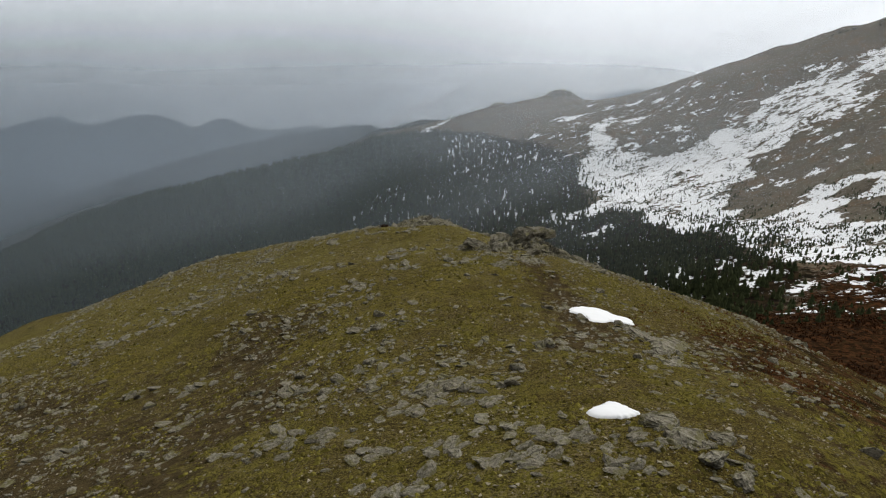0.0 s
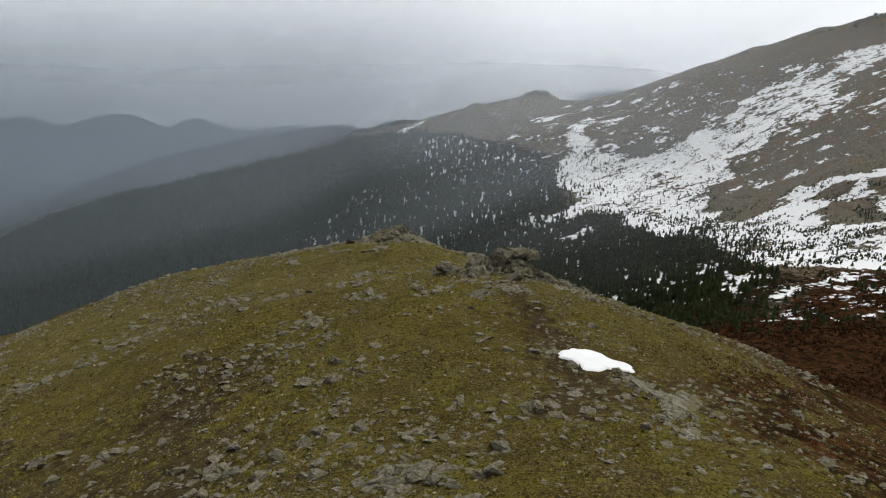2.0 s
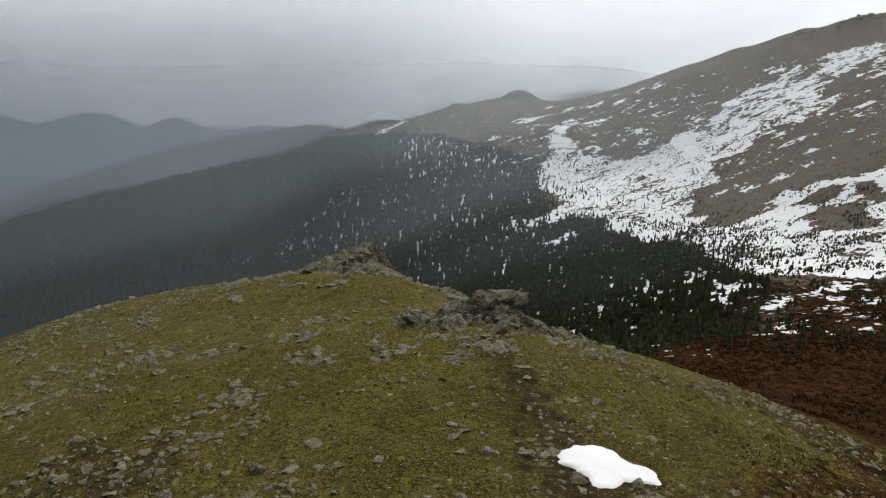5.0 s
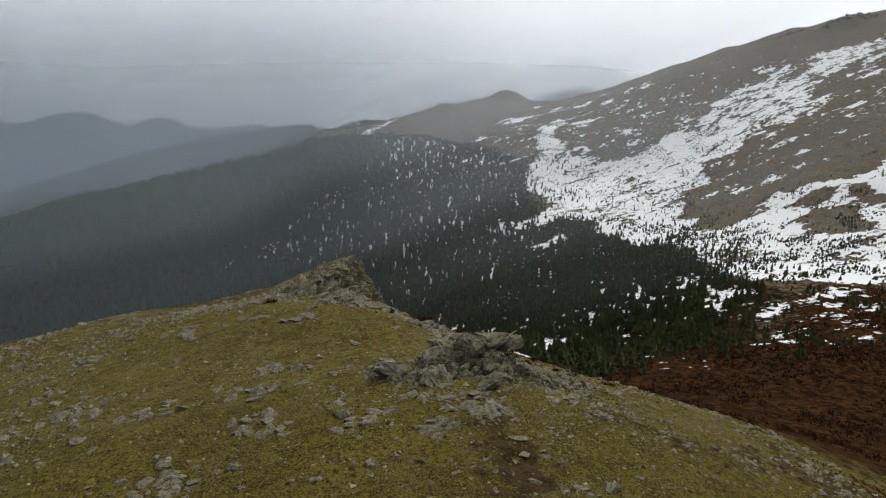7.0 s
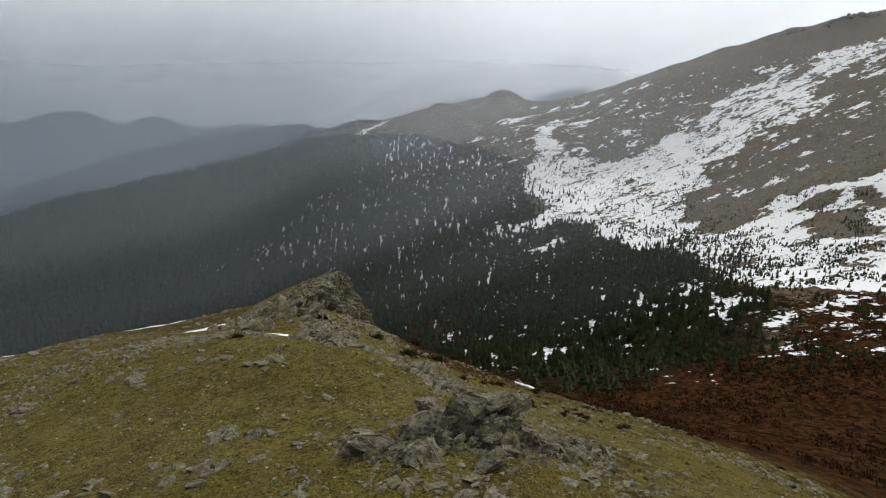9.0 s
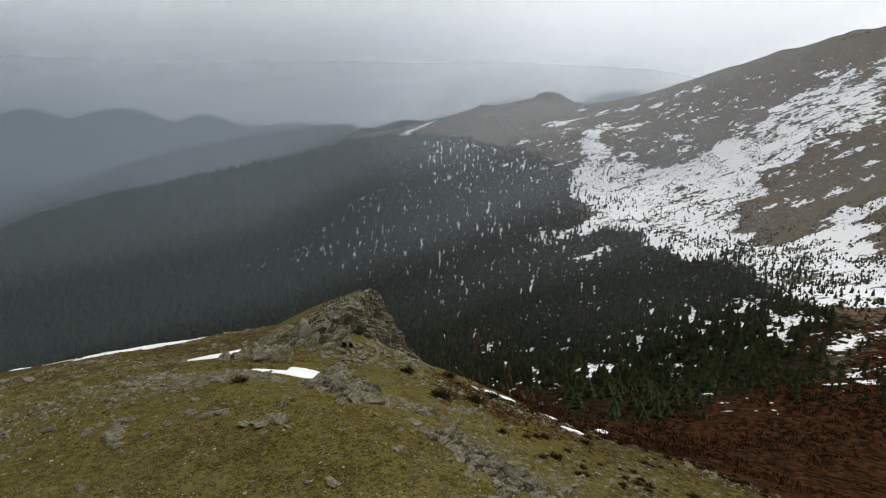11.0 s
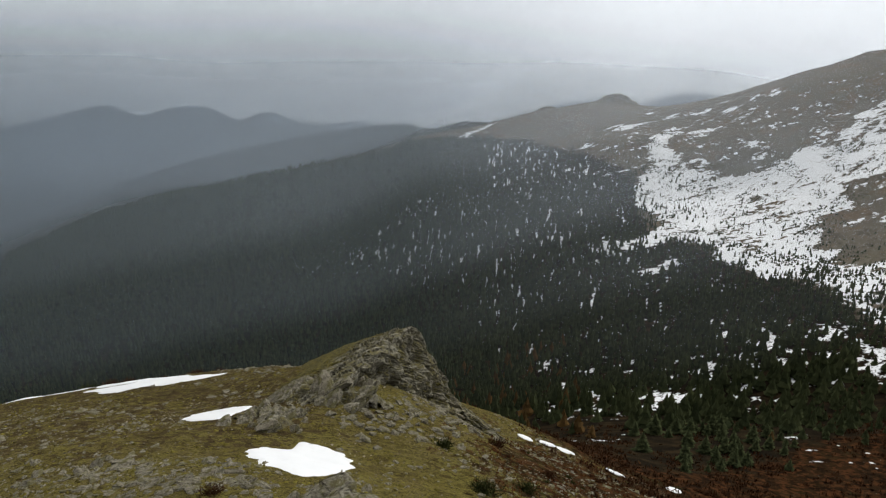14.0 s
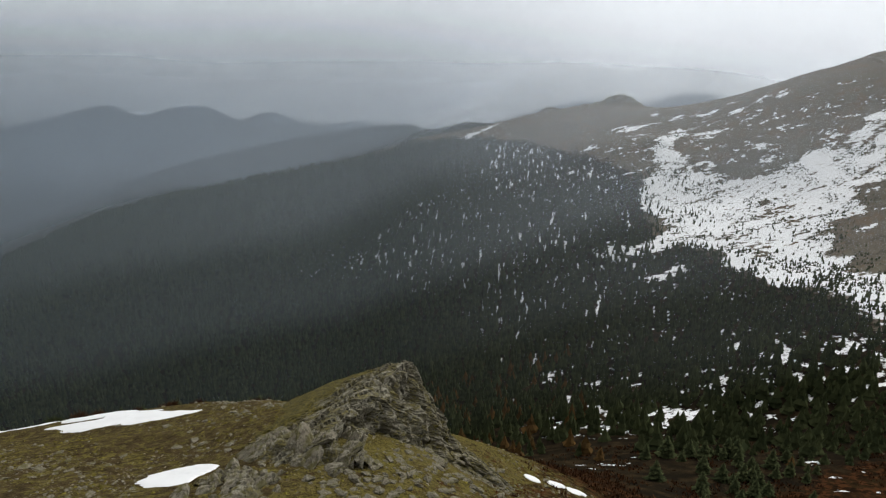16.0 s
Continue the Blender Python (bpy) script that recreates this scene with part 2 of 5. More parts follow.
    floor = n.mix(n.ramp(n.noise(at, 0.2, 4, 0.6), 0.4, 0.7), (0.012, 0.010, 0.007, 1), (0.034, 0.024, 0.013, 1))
    ragged = n.math("MULTIPLY_ADD", n.noise(at, 0.22, 6, 0.65), 1.0, -0.5)
    edge = lambda a, w=0.12: n.ramp(n.math("ADD", a, ragged), 0.5 - w, 0.5 + w)
    colour = n.mix(edge(cover("tundra"), 0.25), turf, tundra)
    close = n.math("MULTIPLY_ADD", n.noise(at, 0.9, 6, 0.7), 1.9, -0.95)
    colour = n.mix(n.ramp(n.math("ADD", cover("soil"), close), 0.42, 0.62), colour, n.mix(n.ramp(mid, 0.4, 0.62), (0.054, 0.038, 0.019, 1), (0.023, 0.016, 0.009, 1)))
    colour = n.mix(n.ramp(n.math("ADD", cover("heath"), n.math("MULTIPLY", n.math("ADD", ragged, close), 0.8)), 0.4, 0.6), colour, heath)
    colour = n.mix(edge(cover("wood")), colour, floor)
    # flat grey stones and gravel lying in the turf
    cells = n.add("ShaderNodeTexVoronoi", {"Vector": n.stretch(at, (1, 1, 0.3)), "Scale": 2.9, "Randomness": 1.0}, distance="MANHATTAN")
    chip = n.math("LESS_THAN", cells.outputs["Distance"], n.math("MULTIPLY", n.math("SUBTRACT", cover("stony"), n.ramp(n.noise(at, 0.5, 5, 0.65), 0.36, 0.66)), 0.55))
    stone = n.mix(n.add("ShaderNodeSeparateColor", {0: cells.outputs["Color"]}).outputs[0], (0.090, 0.076, 0.052, 1), (0.205, 0.180, 0.130, 1))
    colour = n.mix(n.math("MULTIPLY", chip, 0.9), colour, stone)
    # old snow, lying in streaks along the slope
    streak = n.noise(n.stretch(at, (0.5, 1.1, 1.1)), 0.10, 5, 0.6, 0.3)
    snow = n.math("ADD", n.math("ADD", cover("snow"), n.math("MULTIPLY_ADD", streak, 1.5, -0.75)), n.math("MULTIPLY_ADD", n.noise(n.stretch(at, (0.9, 1, 1)), 0.33, 5, 0.62), 1.35, -0.675))
    snow = n.math("MULTIPLY", n.ramp(snow, 0.48, 0.53), n.math("GREATER_THAN", cover("snow"), 0.02))
    snow = n.math("MAXIMUM", snow, n.ramp(n.math("ADD", cover("glade"), n.math("MULTIPLY_ADD", n.noise(at, 0.8, 3, 0.6), 0.9, -0.45)), 0.47, 0.54))
    colour = n.mix(snow, colour, n.mix(mid, (0.77, 0.80, 0.85, 1), (0.86, 0.885, 0.92, 1)))
    grass = n.math("MULTIPLY", n.math("MULTIPLY", n.math("SUBTRACT", 1.0, cover("tundra")), n.math("SUBTRACT", 1.0, cover("heath"), clamp=True)), 0.10)
    bump = n.math("ADD", n.math("ADD", fine, n.math("MULTIPLY", mid, 1.5)), n.math("ADD", n.math("MULTIPLY", chip, 0.5), n.math("MULTIPLY", tuft, 0.3)))
    finish(n, colour, 0.95, n.math("MULTIPLY", bump, n.math("MULTIPLY_ADD", snow, -0.8, 1.0)), 0.9, 0.18, 0.0, grass)
    return m


def rock_material():
    m, n = material("lichened rock")
    at = n.add("ShaderNodeTexCoord").outputs["Object"]
    own = n.add("ShaderNodeObjectInfo").outputs["Random"]
    shape = n.add("ShaderNodeNewGeometry")
    warp = n.add("ShaderNodeMapping", {"Vector": at, "Rotation": (0.3, 0.2, 0.5), "Scale": (1.0, 1.2, 3.2)}).outputs[0]
    grain, speck = n.noise(warp, 3.4, 7, 0.72), n.noise(at, 11.0, 4, 0.75)
    colour = n.mix(n.ramp(grain, 0.36, 0.62), (0.060, 0.053, 0.039, 1), (0.255, 0.235, 0.185, 1))
    tint = n.math("FRACT", n.math("ADD", own, shape.outputs["Random Per Island"]))
    colour = n.mix(n.math("MULTIPLY", tint, 0.5), colour, (0.150, 0.128, 0.096, 1))
    colour = n.mix(n.math("MULTIPLY", n.ramp(speck, 0.50, 0.58), 0.6), colour, (0.270, 0.268, 0.205, 1))
    colour = n.mix(n.math("MULTIPLY", n.ramp(n.noise(at, 6.0, 5, 0.7), 0.53, 0.60), 0.75), colour, (0.026, 0.023, 0.018, 1))
    up = n.add("ShaderNodeSeparateXYZ", {0: shape.outputs["Normal"]}).outputs[2]
    moss = n.math("MULTIPLY", n.ramp(n.noise(at, 1.6, 6, 0.7), 0.46, 0.57), n.ramp(up, 0.2, 0.8))
    colour = n.mix(n.math("MULTIPLY", moss, 0.7), colour, (0.098, 0.090, 0.026, 1))
    finish(n, colour, 0.9, n.math("ADD", grain, n.math("MULTIPLY", speck, 0.4)), 0.9, 0.12, 0.2)
    return m


def snow_material():
    m, n = material("old snow")
    at = n.add("ShaderNodeTexCoord").outputs["Object"]
    dirt = n.ramp(n.noise(at, 1.6, 6, 0.65), 0.55, 0.8)
    colour = n.mix(n.math("MULTIPLY", dirt, 0.35), (0.74, 0.765, 0.80, 1), (0.60, 0.59, 0.56, 1))
    finish(n, colour, 0.7, n.noise(at, 2.5, 4, 0.5), 0.25, 0.1, 0.3)
    return m


def needle_material(name, dark, light):
    m, n = material(name)
    at = n.add("ShaderNodeTexCoord").outputs["Object"]
    piece = n.add("ShaderNodeNewGeometry").outputs["Random Per Island"]
    own = n.add("ShaderNodeObjectInfo").outputs["Random"]
    tint = n.math("FRACT", n.math("ADD", own, piece))
    colour = n.mix(n.math("MULTIPLY_ADD", tint, 0.7, n.math("MULTIPLY", n.noise(at, 0.02, 3), 0.3)), dark, light)
    finish(n, colour, 0.95, n.noise(at, 3.0, 3, 0.7), 0.6, 0.2, 0.0)
    return m


def plain(name, a, b, scale, rough=0.9):
    m, n = material(name)
    at = n.add("ShaderNodeTexCoord").outputs["Object"]
    v = n.noise(at, scale, 5, 0.65)
    finish(n, n.mix(n.ramp(v, 0.3, 0.7), a, b), rough, v, 0.5, 0.03, 0.15)
    return m


def haze_sheet_material(name, shaded, sunward):
    """Sheet standing in for haze: mostly clear, the rest scatters the daylight. How thick it is, and the sunward
    brightening painted into its tone, is set on the mesh.
    """
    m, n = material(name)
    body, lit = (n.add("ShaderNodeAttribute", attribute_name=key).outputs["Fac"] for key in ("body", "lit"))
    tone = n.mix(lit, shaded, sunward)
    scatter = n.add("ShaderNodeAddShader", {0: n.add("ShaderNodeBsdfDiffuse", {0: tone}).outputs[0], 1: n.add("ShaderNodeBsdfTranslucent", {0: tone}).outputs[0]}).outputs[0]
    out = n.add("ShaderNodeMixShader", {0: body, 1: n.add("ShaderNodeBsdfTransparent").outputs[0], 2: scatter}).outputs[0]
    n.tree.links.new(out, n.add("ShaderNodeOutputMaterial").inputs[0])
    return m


GROUND, ROCK, SNOW = ground_material(), rock_material(), snow_material()
# haze sheet tones: dim shade and sun glow are painted into the colour
HAZE = haze_sheet_material("forest haze sheet", (0.084, 0.104, 0.114, 1), (0.35, 0.395, 0.45, 1))
VALLEY_HAZE = haze_sheet_material("valley haze sheet", (0.34, 0.42, 0.54, 1), (0.44, 0.51, 0.61, 1))
FAR_HAZE = haze_sheet_material("far haze sheet", (0.86, 0.935, 1.0, 1), (0.92, 0.96, 1.0, 1))
NEEDLES = needle_material("conifer needles", (0.024, 0.032, 0.016, 1), (0.064, 0.074, 0.034, 1))
LARCH = needle_material("bare larch twigs", (0.060, 0.040, 0.018, 1), (0.125, 0.072, 0.026, 1))
GRAVEL = needle_material("stone chips", (0.090, 0.076, 0.054, 1), (0.360, 0.325, 0.245, 1))
BARK = plain("bark", (0.035, 0.028, 0.022, 1), (0.075, 0.062, 0.050, 1), 6.0)
SHRUB = needle_material("heath twigs", (0.028, 0.014, 0.009, 1), (0.075, 0.036, 0.016, 1))
MOSS = needle_material("moss and grass tussocks", (0.024, 0.018, 0.008, 1), (0.225, 0.198, 0.044, 1))
RUST = needle_material("rust-red heather twigs", (0.046, 0.019, 0.009, 1), (0.150, 0.058, 0.020, 1))
GREENSHRUB = needle_material("dwarf pine needles", (0.020, 0.028, 0.011, 1), (0.050, 0.055, 0.020, 1))


# ---- ground: one sheet to the horizon ----
def mesh_of(name, verts, faces, mat, smooth=False):
    """A mesh from arrays: verts (n, 3), faces (m, 3 or 4)."""
    verts, faces = np.asarray(verts, np.float32), np.asarray(faces, np.int32)
    me, k = bpy.data.meshes.new(name), faces.shape[1]
    me.vertices.add(len(verts))
    me.vertices.foreach_set("co", verts.ravel())
    me.loops.add(faces.size)
    me.loops.foreach_set("vertex_index", faces.ravel())
    me.polygons.add(len(faces))
    me.polygons.foreach_set("loop_start", np.arange(0, faces.size, k, dtype=np.int32))
    me.polygons.foreach_set("use_smooth", np.full(len(faces), smooth))
    me.update(calc_edges=True)
    me.materials.append(mat)
    return me


def graded(lo, hi, step, reach, growth, widest, back):
    """Grid lines: even from lo to hi, then wider and wider out to reach."""
    lines = list(np.arange(lo, hi, step))
    s = step
    while lines[-1] < reach[1]:
        s = min(s * growth, widest)
        lines.append(lines[-1] + s)
    s, below = step, []
    at = lo
    while at > reach[0]:
        s = min(s * back, widest)
        at -= s
        below.append(at)
    return np.array(below[::-1] + lines)


def inside(x, y, corners, soft):
    """1 well inside the outline, 0 well outside, over soft metres either way."""
    c = np.array(corners, float)
    near, odd = np.full(x.shape, 1e9), np.zeros(x.shape, bool)
    for (ax, ay), (bx, by) in zip(c, np.roll(c, -1, 0)):
        dx, dy = bx - ax, by - ay
        t = np.clip(((x - ax) * dx + (y - ay) * dy) / (dx * dx + dy * dy), 0, 1)
        near = np.minimum(near, (x - ax - t * dx) ** 2 + (y - ay - t * dy) ** 2)
        cross = ((ay > y) != (by > y)) & (x < dx * (y - ay) / (dy if dy else 1e-9) + ax)
        odd ^= cross
    d = np.sqrt(near) * np.where(odd, 1, -1)
    return np.clip(d / soft * 0.5 + 0.5, 0, 1), d


FOREST = [(-65, 748), (-10, 741), (43, 711), (74, 660), (90, 630), (102, 601), (109, 571), (105, 535), (102, 500), (108, 470), (120, 452), (123, 425), (130, 397), (141, 363),
          (144, 337), (140, 302), (147, 284), (147, 268), (134, 258), (120, 238), (107, 230), (90, 224), (72, 211), (56, 198), (44, 186), (36, 183), (29, 190), (22, 216), (4, 246),
          (-14, 192), (-30, 178), (-62, 173), (-95, 160), (-120, 140), (-160, 50), (-300, 0), (-900, 0), (-900, 900), (-428, 855), (-200, 785)]
FLECKED_WOOD = [(-176, 572), (-150, 590), (-120, 615), (-84, 622), (-49, 640), (-30, 680), (0, 745), (60, 725), (115, 600), (115, 480), (155, 290), (160, 200), (29, 185), (-5, 330), (-14, 440),
                (-30, 478), (-69, 510), (-105, 534), (-161, 558)]
SNOW_BASIN = [(115, 581), (123, 605), (121, 621), (131, 637), (146, 669), (163, 677), (156, 640), (140, 623), (144, 605), (142, 587), (147, 573), (163, 567), (175, 553), (189, 549), (201, 551), (208, 557),
              (222, 555), (235, 547), (249, 515), (240, 495), (224, 477), (208, 487), (199, 451), (182, 459), (179, 433), (166, 419), (172, 403), (168, 388), (174, 379), (188, 386), (200, 399),
              (213, 405), (227, 385), (250, 383), (264, 393), (330, 380), (330, 300), (230, 235)]
SNOW_FOOT = [(181, 266), (170, 271), (162, 279), (147, 288), (140, 302), (144, 337), (141, 363), (130, 397), (123, 425), (123, 449), (112, 465), (116, 495), (112, 521), (104, 545), (105, 565)]
SNOW_BASIN = SNOW_BASIN + SNOW_FOOT
SNOW_TONGUE = [(72, 477), (79, 494), (81, 475), (97, 479), (115, 501), (127, 509), (123, 481), (110, 471), (98, 459), (82, 459), (73, 461)]
SNOW_TAIL = [(87, 430), (99, 437), (109, 442), (109, 430), (98, 421), (88, 419)]
SNOW_GULLY = [(205, 555), (220, 563), (246, 567), (248, 582), (264, 580), (284, 587), (292, 577), (304, 567), (322, 537), (296, 523), (287, 509), (298, 499), (279, 485), (257, 485), (240, 491), (226, 490)]
SNOW_HIGH = [(297, 559), (322, 569), (334, 593), (346, 585), (374, 575), (440, 560), (440, 520), (351, 525), (335, 535), (320, 539)]
SNOW_STEP = [(286, 605), (302, 598), (313, 587), (319, 575), (303, 565), (291, 569)]
BARE = [[(216, 383), (228, 378), (222, 371), (213, 373), (206, 379)], [(202, 363), (217, 367), (226, 360), (222, 341), (213, 324), (202, 326), (198, 343)], [(233, 376), (243, 368), (241, 352), (233, 341), (227, 357)],
        [(150, 330), (157, 334), (160, 326), (153, 321)], [(166, 520), (171, 524), (172, 514), (167, 512)]]
SNOW_FLOOR = [(138, 270), (150, 276), (166, 278), (185, 262), (175, 240), (143, 211), (126, 217), (112, 222), (112, 238), (130, 258)]
SNOW_FLECKS = [(100, 700), (215, 700), (265, 640), (350, 600), (420, 500), (300, 420), (200, 425), (150, 540), (75, 600), (60, 700)]
SNOW_LIP = [(-24, 739), (-12, 739), (2, 766), (20, 804), (17, 805), (-4, 770)]
# lone snow drifts along the ridge and on the brown slope: x, y, half length, half width
DRIFTS = [(148, 731, 4, 5), (161, 705, 4, 4), (177, 695, 5, 5), (187, 695, 4, 4), (202, 701, 3, 3.4), (199, 669, 5, 4.4), (216, 671, 5, 4.2), (233, 671, 4, 3.2), (211, 629, 2, 2.6), (228, 661, 5, 3.2),
          (124, 695, 13, 6), (117, 649, 2, 4), (84, 659, 5, 3), (104, 637, 2, 4), (158, 601, 3, 2.2), (149, 587, 5, 2.6), (155, 579, 3, 2.4), (167, 575, 2.2, 2.4), (185, 565, 3.4, 2.4), (190, 581, 5, 2.4), (202, 585, 4, 2.3), (166, 634, 8, 7)]
SLOPE_DRIFTS = [(245, 437, 3.4, 2.6), (236, 428, 2.6, 2.4), (222, 421, 7, 3.6), (235, 421, 2.4, 2.4), (192, 434, 5, 3), (204, 425, 3.4, 3.2), (213, 477, 2, 1.8), (219, 467, 2, 1.8), (239, 469, 2.6, 2.2), (251, 481, 2, 2.2),
                (247, 415, 2, 1.8), (292, 505, 6, 2.6), (276, 475, 4, 2.6), (283, 455, 5, 2.4), (295, 469, 5, 3.2), (304, 493, 3, 2.6), (324, 527, 4, 3.4), (331, 513, 5, 2.6), (300, 453, 6, 2.4), (270, 440, 3, 2)]
HEATH_FLOOR = [(8, 168), (26, 160), (36, 118), (48, 96), (60, 80), (110, 100), (170, 140), (200, 215), (195, 262), (168, 282), (142, 276), (119, 240), (100, 240), (60, 240), (30, 250), (0, 235), (-10, 190)]
HEATH_SLOPE = [(17, 45), (24, 40), (36, 44), (48, 66), (50, 85), (38, 80), (27, 66), (22, 62), (18, 56)]
HEATH_NEAR = [(14, 24), (30, 26), (42, 46), (22, 42), (14, 34)]
HEATH_FLANK = [(2, 124), (8, 113), (14, 108), (24, 120), (48, 152), (40, 176), (22, 172), (8, 160), (3, 142)]
SOIL_STRIP = [(7, 73), (10, 74), (14, 60), (15, 52), (11, 44), (5, 44), (8, 50), (8, 60)]


# outlines of the snow patches left on the hill
SNOW_HERE = [
    [(10.2, 55.8), (11.2, 57.7), (13.2, 58.4), (14, 58.3), (14.2, 57.3), (14.7, 56.4), (15.3, 56.2), (15.6, 54.6), (14.2, 54.5), (13.3, 54.2), (12.2, 53.2), (11.6, 53.2), (11.5, 54.3), (10.9, 55.2)],
    [(7, 32.6), (8, 33.5), (8.6, 34.1), (9.2, 33.6), (9.5, 33.0), (9.9, 32.5), (9.3, 31.9), (8.4, 31.8), (7.4, 32.0)],
    [(-11, 114.4), (-10.4, 116.4), (-8.2, 116.9), (-8.2, 119.8), (-7.2, 119.2), (-5.6, 119), (-4, 117.4), (-3.0, 114.9), (-2.6, 111.6), (-3.6, 109.4), (-5, 107.9), (-6.6, 108.6), (-9, 111.2)],
    [(-21.6, 127), (-20.9, 130.8), (-18.3, 131.8), (-15.8, 130.2), (-16.2, 127.4), (-18.3, 124.8)],
    [(-26.5, 154.4), (-33, 158.4), (-38.4, 160.1), (-45, 158.4), (-51, 157.2), (-46.2, 155.1), (-38.3, 153.1), (-31.2, 152.9)],
    [(-34, 160.4), (-42, 162.2), (-52, 164.4), (-52, 163.2), (-44, 161.2), (-38, 160.6)],
    [(-51, 163), (-58, 161), (-66, 159.5), (-66, 162.5), (-57, 164.5)],
    [(3, 156.5), (4.4, 159.4), (6.2, 159.2), (5.4, 156.8)], [(11.8, 162), (12.6, 163.4), (14.2, 162.4), (13.4, 161.2)], [(15, 163), (16, 164.6), (17.7, 164.8), (17, 163.4)],
    [(17.8, 163.4), (18.8, 165.2), (20.8, 166), (19.8, 164.2)], [(26, 168.4), (27.4, 169.6), (29.6, 168.8), (28, 167.6)], [(36.6, 171.4), (37.4, 172.4), (38.6, 170), (37.6, 169.2)], [(20, 122.4), (21, 123.6), (22.8, 123.2), (21.6, 122.2)]]
BROW_SKIRT = [(0.5, 74), (5, 70), (10, 67), (14, 72), (19, 77), (16, 83), (8, 84), (3, 80)]
EAST_BROW = [(5, 98), (5, 91), (9, 86), (15, 82), (22, 74), (24, 78), (17, 86), (12, 94)]


def glades(x, y):
    """Openings between the trees, in long lanes running down the far slope and rounder near its foot: above 0 where open."""
    across, down = 420 * (x - 6) / (y - 40), 0.10 * y
    lanes = 2 * lattice(across / 0.9, down, 35) + lattice(across / 0.45 + 7.3, down * 1.7, 36) - 1.5 - 0.62
    rounds = fractal(x, y, 4.4, 3, 36) - 0.33
    far = smoothstep(290, 400, y)
    return lanes * far + rounds * (1 - far)


def snow_cover(x, y):
    """Old snow on the open slopes: 1 where it lies whole, about 0.5 at its rim or where it lies in streaks, 0 where bare."""
    cover = np.zeros(x.shape)
    near = (x > 50) & (x < 460) & (y > 195) & (y < 760)
    x, y = x[near], y[near]
    wx, wy = x + 3.5 * fractal(x, y, 16, 3, 51), y + 3.5 * fractal(x, y, 16, 3, 52)
    rim = lambda outline, soft: np.clip(0.5 + inside(wx, wy, outline, 5)[1] / soft, 0, 1)
    snow = np.maximum.reduce([0.69 * rim(SNOW_BASIN, 7), 0.66 * rim(SNOW_TONGUE, 5), 0.56 * rim(SNOW_TAIL, 5)])
    for outline in BARE:
        snow = np.minimum(snow, 1 - rim(outline, 6))
    snow = np.maximum.reduce([snow, 0.545 * rim(SNOW_GULLY, 9), 0.52 * rim(SNOW_HIGH, 10), 0.52 * rim(SNOW_STEP, 7), 0.36 * rim(SNOW_FLOOR, 12)])
    for px, py, long, wide in DRIFTS + SLOPE_DRIFTS:
        u, v = 0.98 * (x - px) - 0.17 * (y - py), 0.17 * (x - px) + 0.98 * (y - py)
        snow = np.maximum(snow, 0.78 - 0.36 * np.hypot(u / (long * 1.15), v / (wide * 1.15)))
    cover[near] = np.maximum(snow, 0.27 * inside(x, y, SNOW_FLECKS, 30)[0])
    return cover


def covers(x, y, z):
    """How much of each ground cover, haze-paled turf included, lies at a place."""
    d = np.sqrt(x ** 2 + (y - 60) ** 2)
    hill = smoothstep(-74, -62, z) * smoothstep(200, 175, y)
    wood, wd = inside(x, y, FOREST, 14)
    back = smoothstep(900, 1000, y) * np.maximum(smoothstep(180, 60, x + 0.25 * (y - 900)), smoothstep(2300, 2600, y))
    under = smoothstep(-6, 8, wd) * inside(x, y, FLECKED_WOOD, 26)[0]
    low = inside(x, y, HEATH_FLOOR, 15)[0] * smoothstep(205, 235, y + 0.15 * x)
    lip = 0.8 * inside(x, y, SNOW_LIP, 5)[0]
    glade = under * (0.34 + 0.26 * smoothstep(-0.1, 0.08, glades(x, y)) - 0.02 * smoothstep(420, 300, y)) * smoothstep(222, 275, y)
    snow = np.maximum.reduce([snow_cover(x, y), 0.20 * low, lip])
    heath = np.maximum(0.85 * inside(x, y, HEATH_FLOOR, 22)[0], np.maximum(0.56 * inside(x, y, HEATH_SLOPE, 6)[0] + 0.40 * inside(x, y, HEATH_NEAR, 8)[0], 0.66 * inside(x, y, HEATH_FLANK, 10)[0]))
    # brown soil; west and east flanks get more, painting in lens vignetting
    soil = 0.80 * inside(x, y, SOIL_STRIP, 3)[0] + hill * (smoothstep(98, 122, y) * (0.31 + 0.26 * smoothstep(-2, -12, x)) + 0.54 * smoothstep(-3, -18, x) * smoothstep(80, 45, y) + 0.28 * smoothstep(13, 20, x))
    bare = fractal(x, y, 9, 4, 61) + 0.5 * fractal(x, y, 30, 2, 62)
    # bare patches round the stones; near term darkens the colour further for vignetting
    soil = soil + hill * (0.28 * smoothstep(0.0, 0.6, bare) * smoothstep(125, 95, y) + 0.18 * smoothstep(52, 25, y))
    return {"snow": snow, "wood": np.maximum(wood, back), "tundra": 1 - hill, "heath": heath, "soil": soil, "glade": glade, "hazy_turf": hill * smoothstep(52, 92, y),
            "stony": hill * (0.42 - 0.34 * inside(x, y, HEATH_SLOPE, 6)[0]) + 0.15 * (1 - hill) * smoothstep(400, 150, d)}


gx = graded(-58, 45, 0.62, (-4800, 4800), 1.018, 45, 1.03)
gy = graded(14, 172, 0.58, (-300, 4950), 1.0105, 40, 1.12)
X, Y = np.meshgrid(gx, gy)
Z = land(X, Y)
index = np.arange(X.size).reshape(X.shape)
quads = np.stack([index[:-1, :-1], index[:-1, 1:], index[1:, 1:], index[1:, :-1]], -1).reshape(-1, 4)
me = mesh_of("ground", np.stack([X, Y, Z], -1).reshape(-1, 3), quads, GROUND, True)
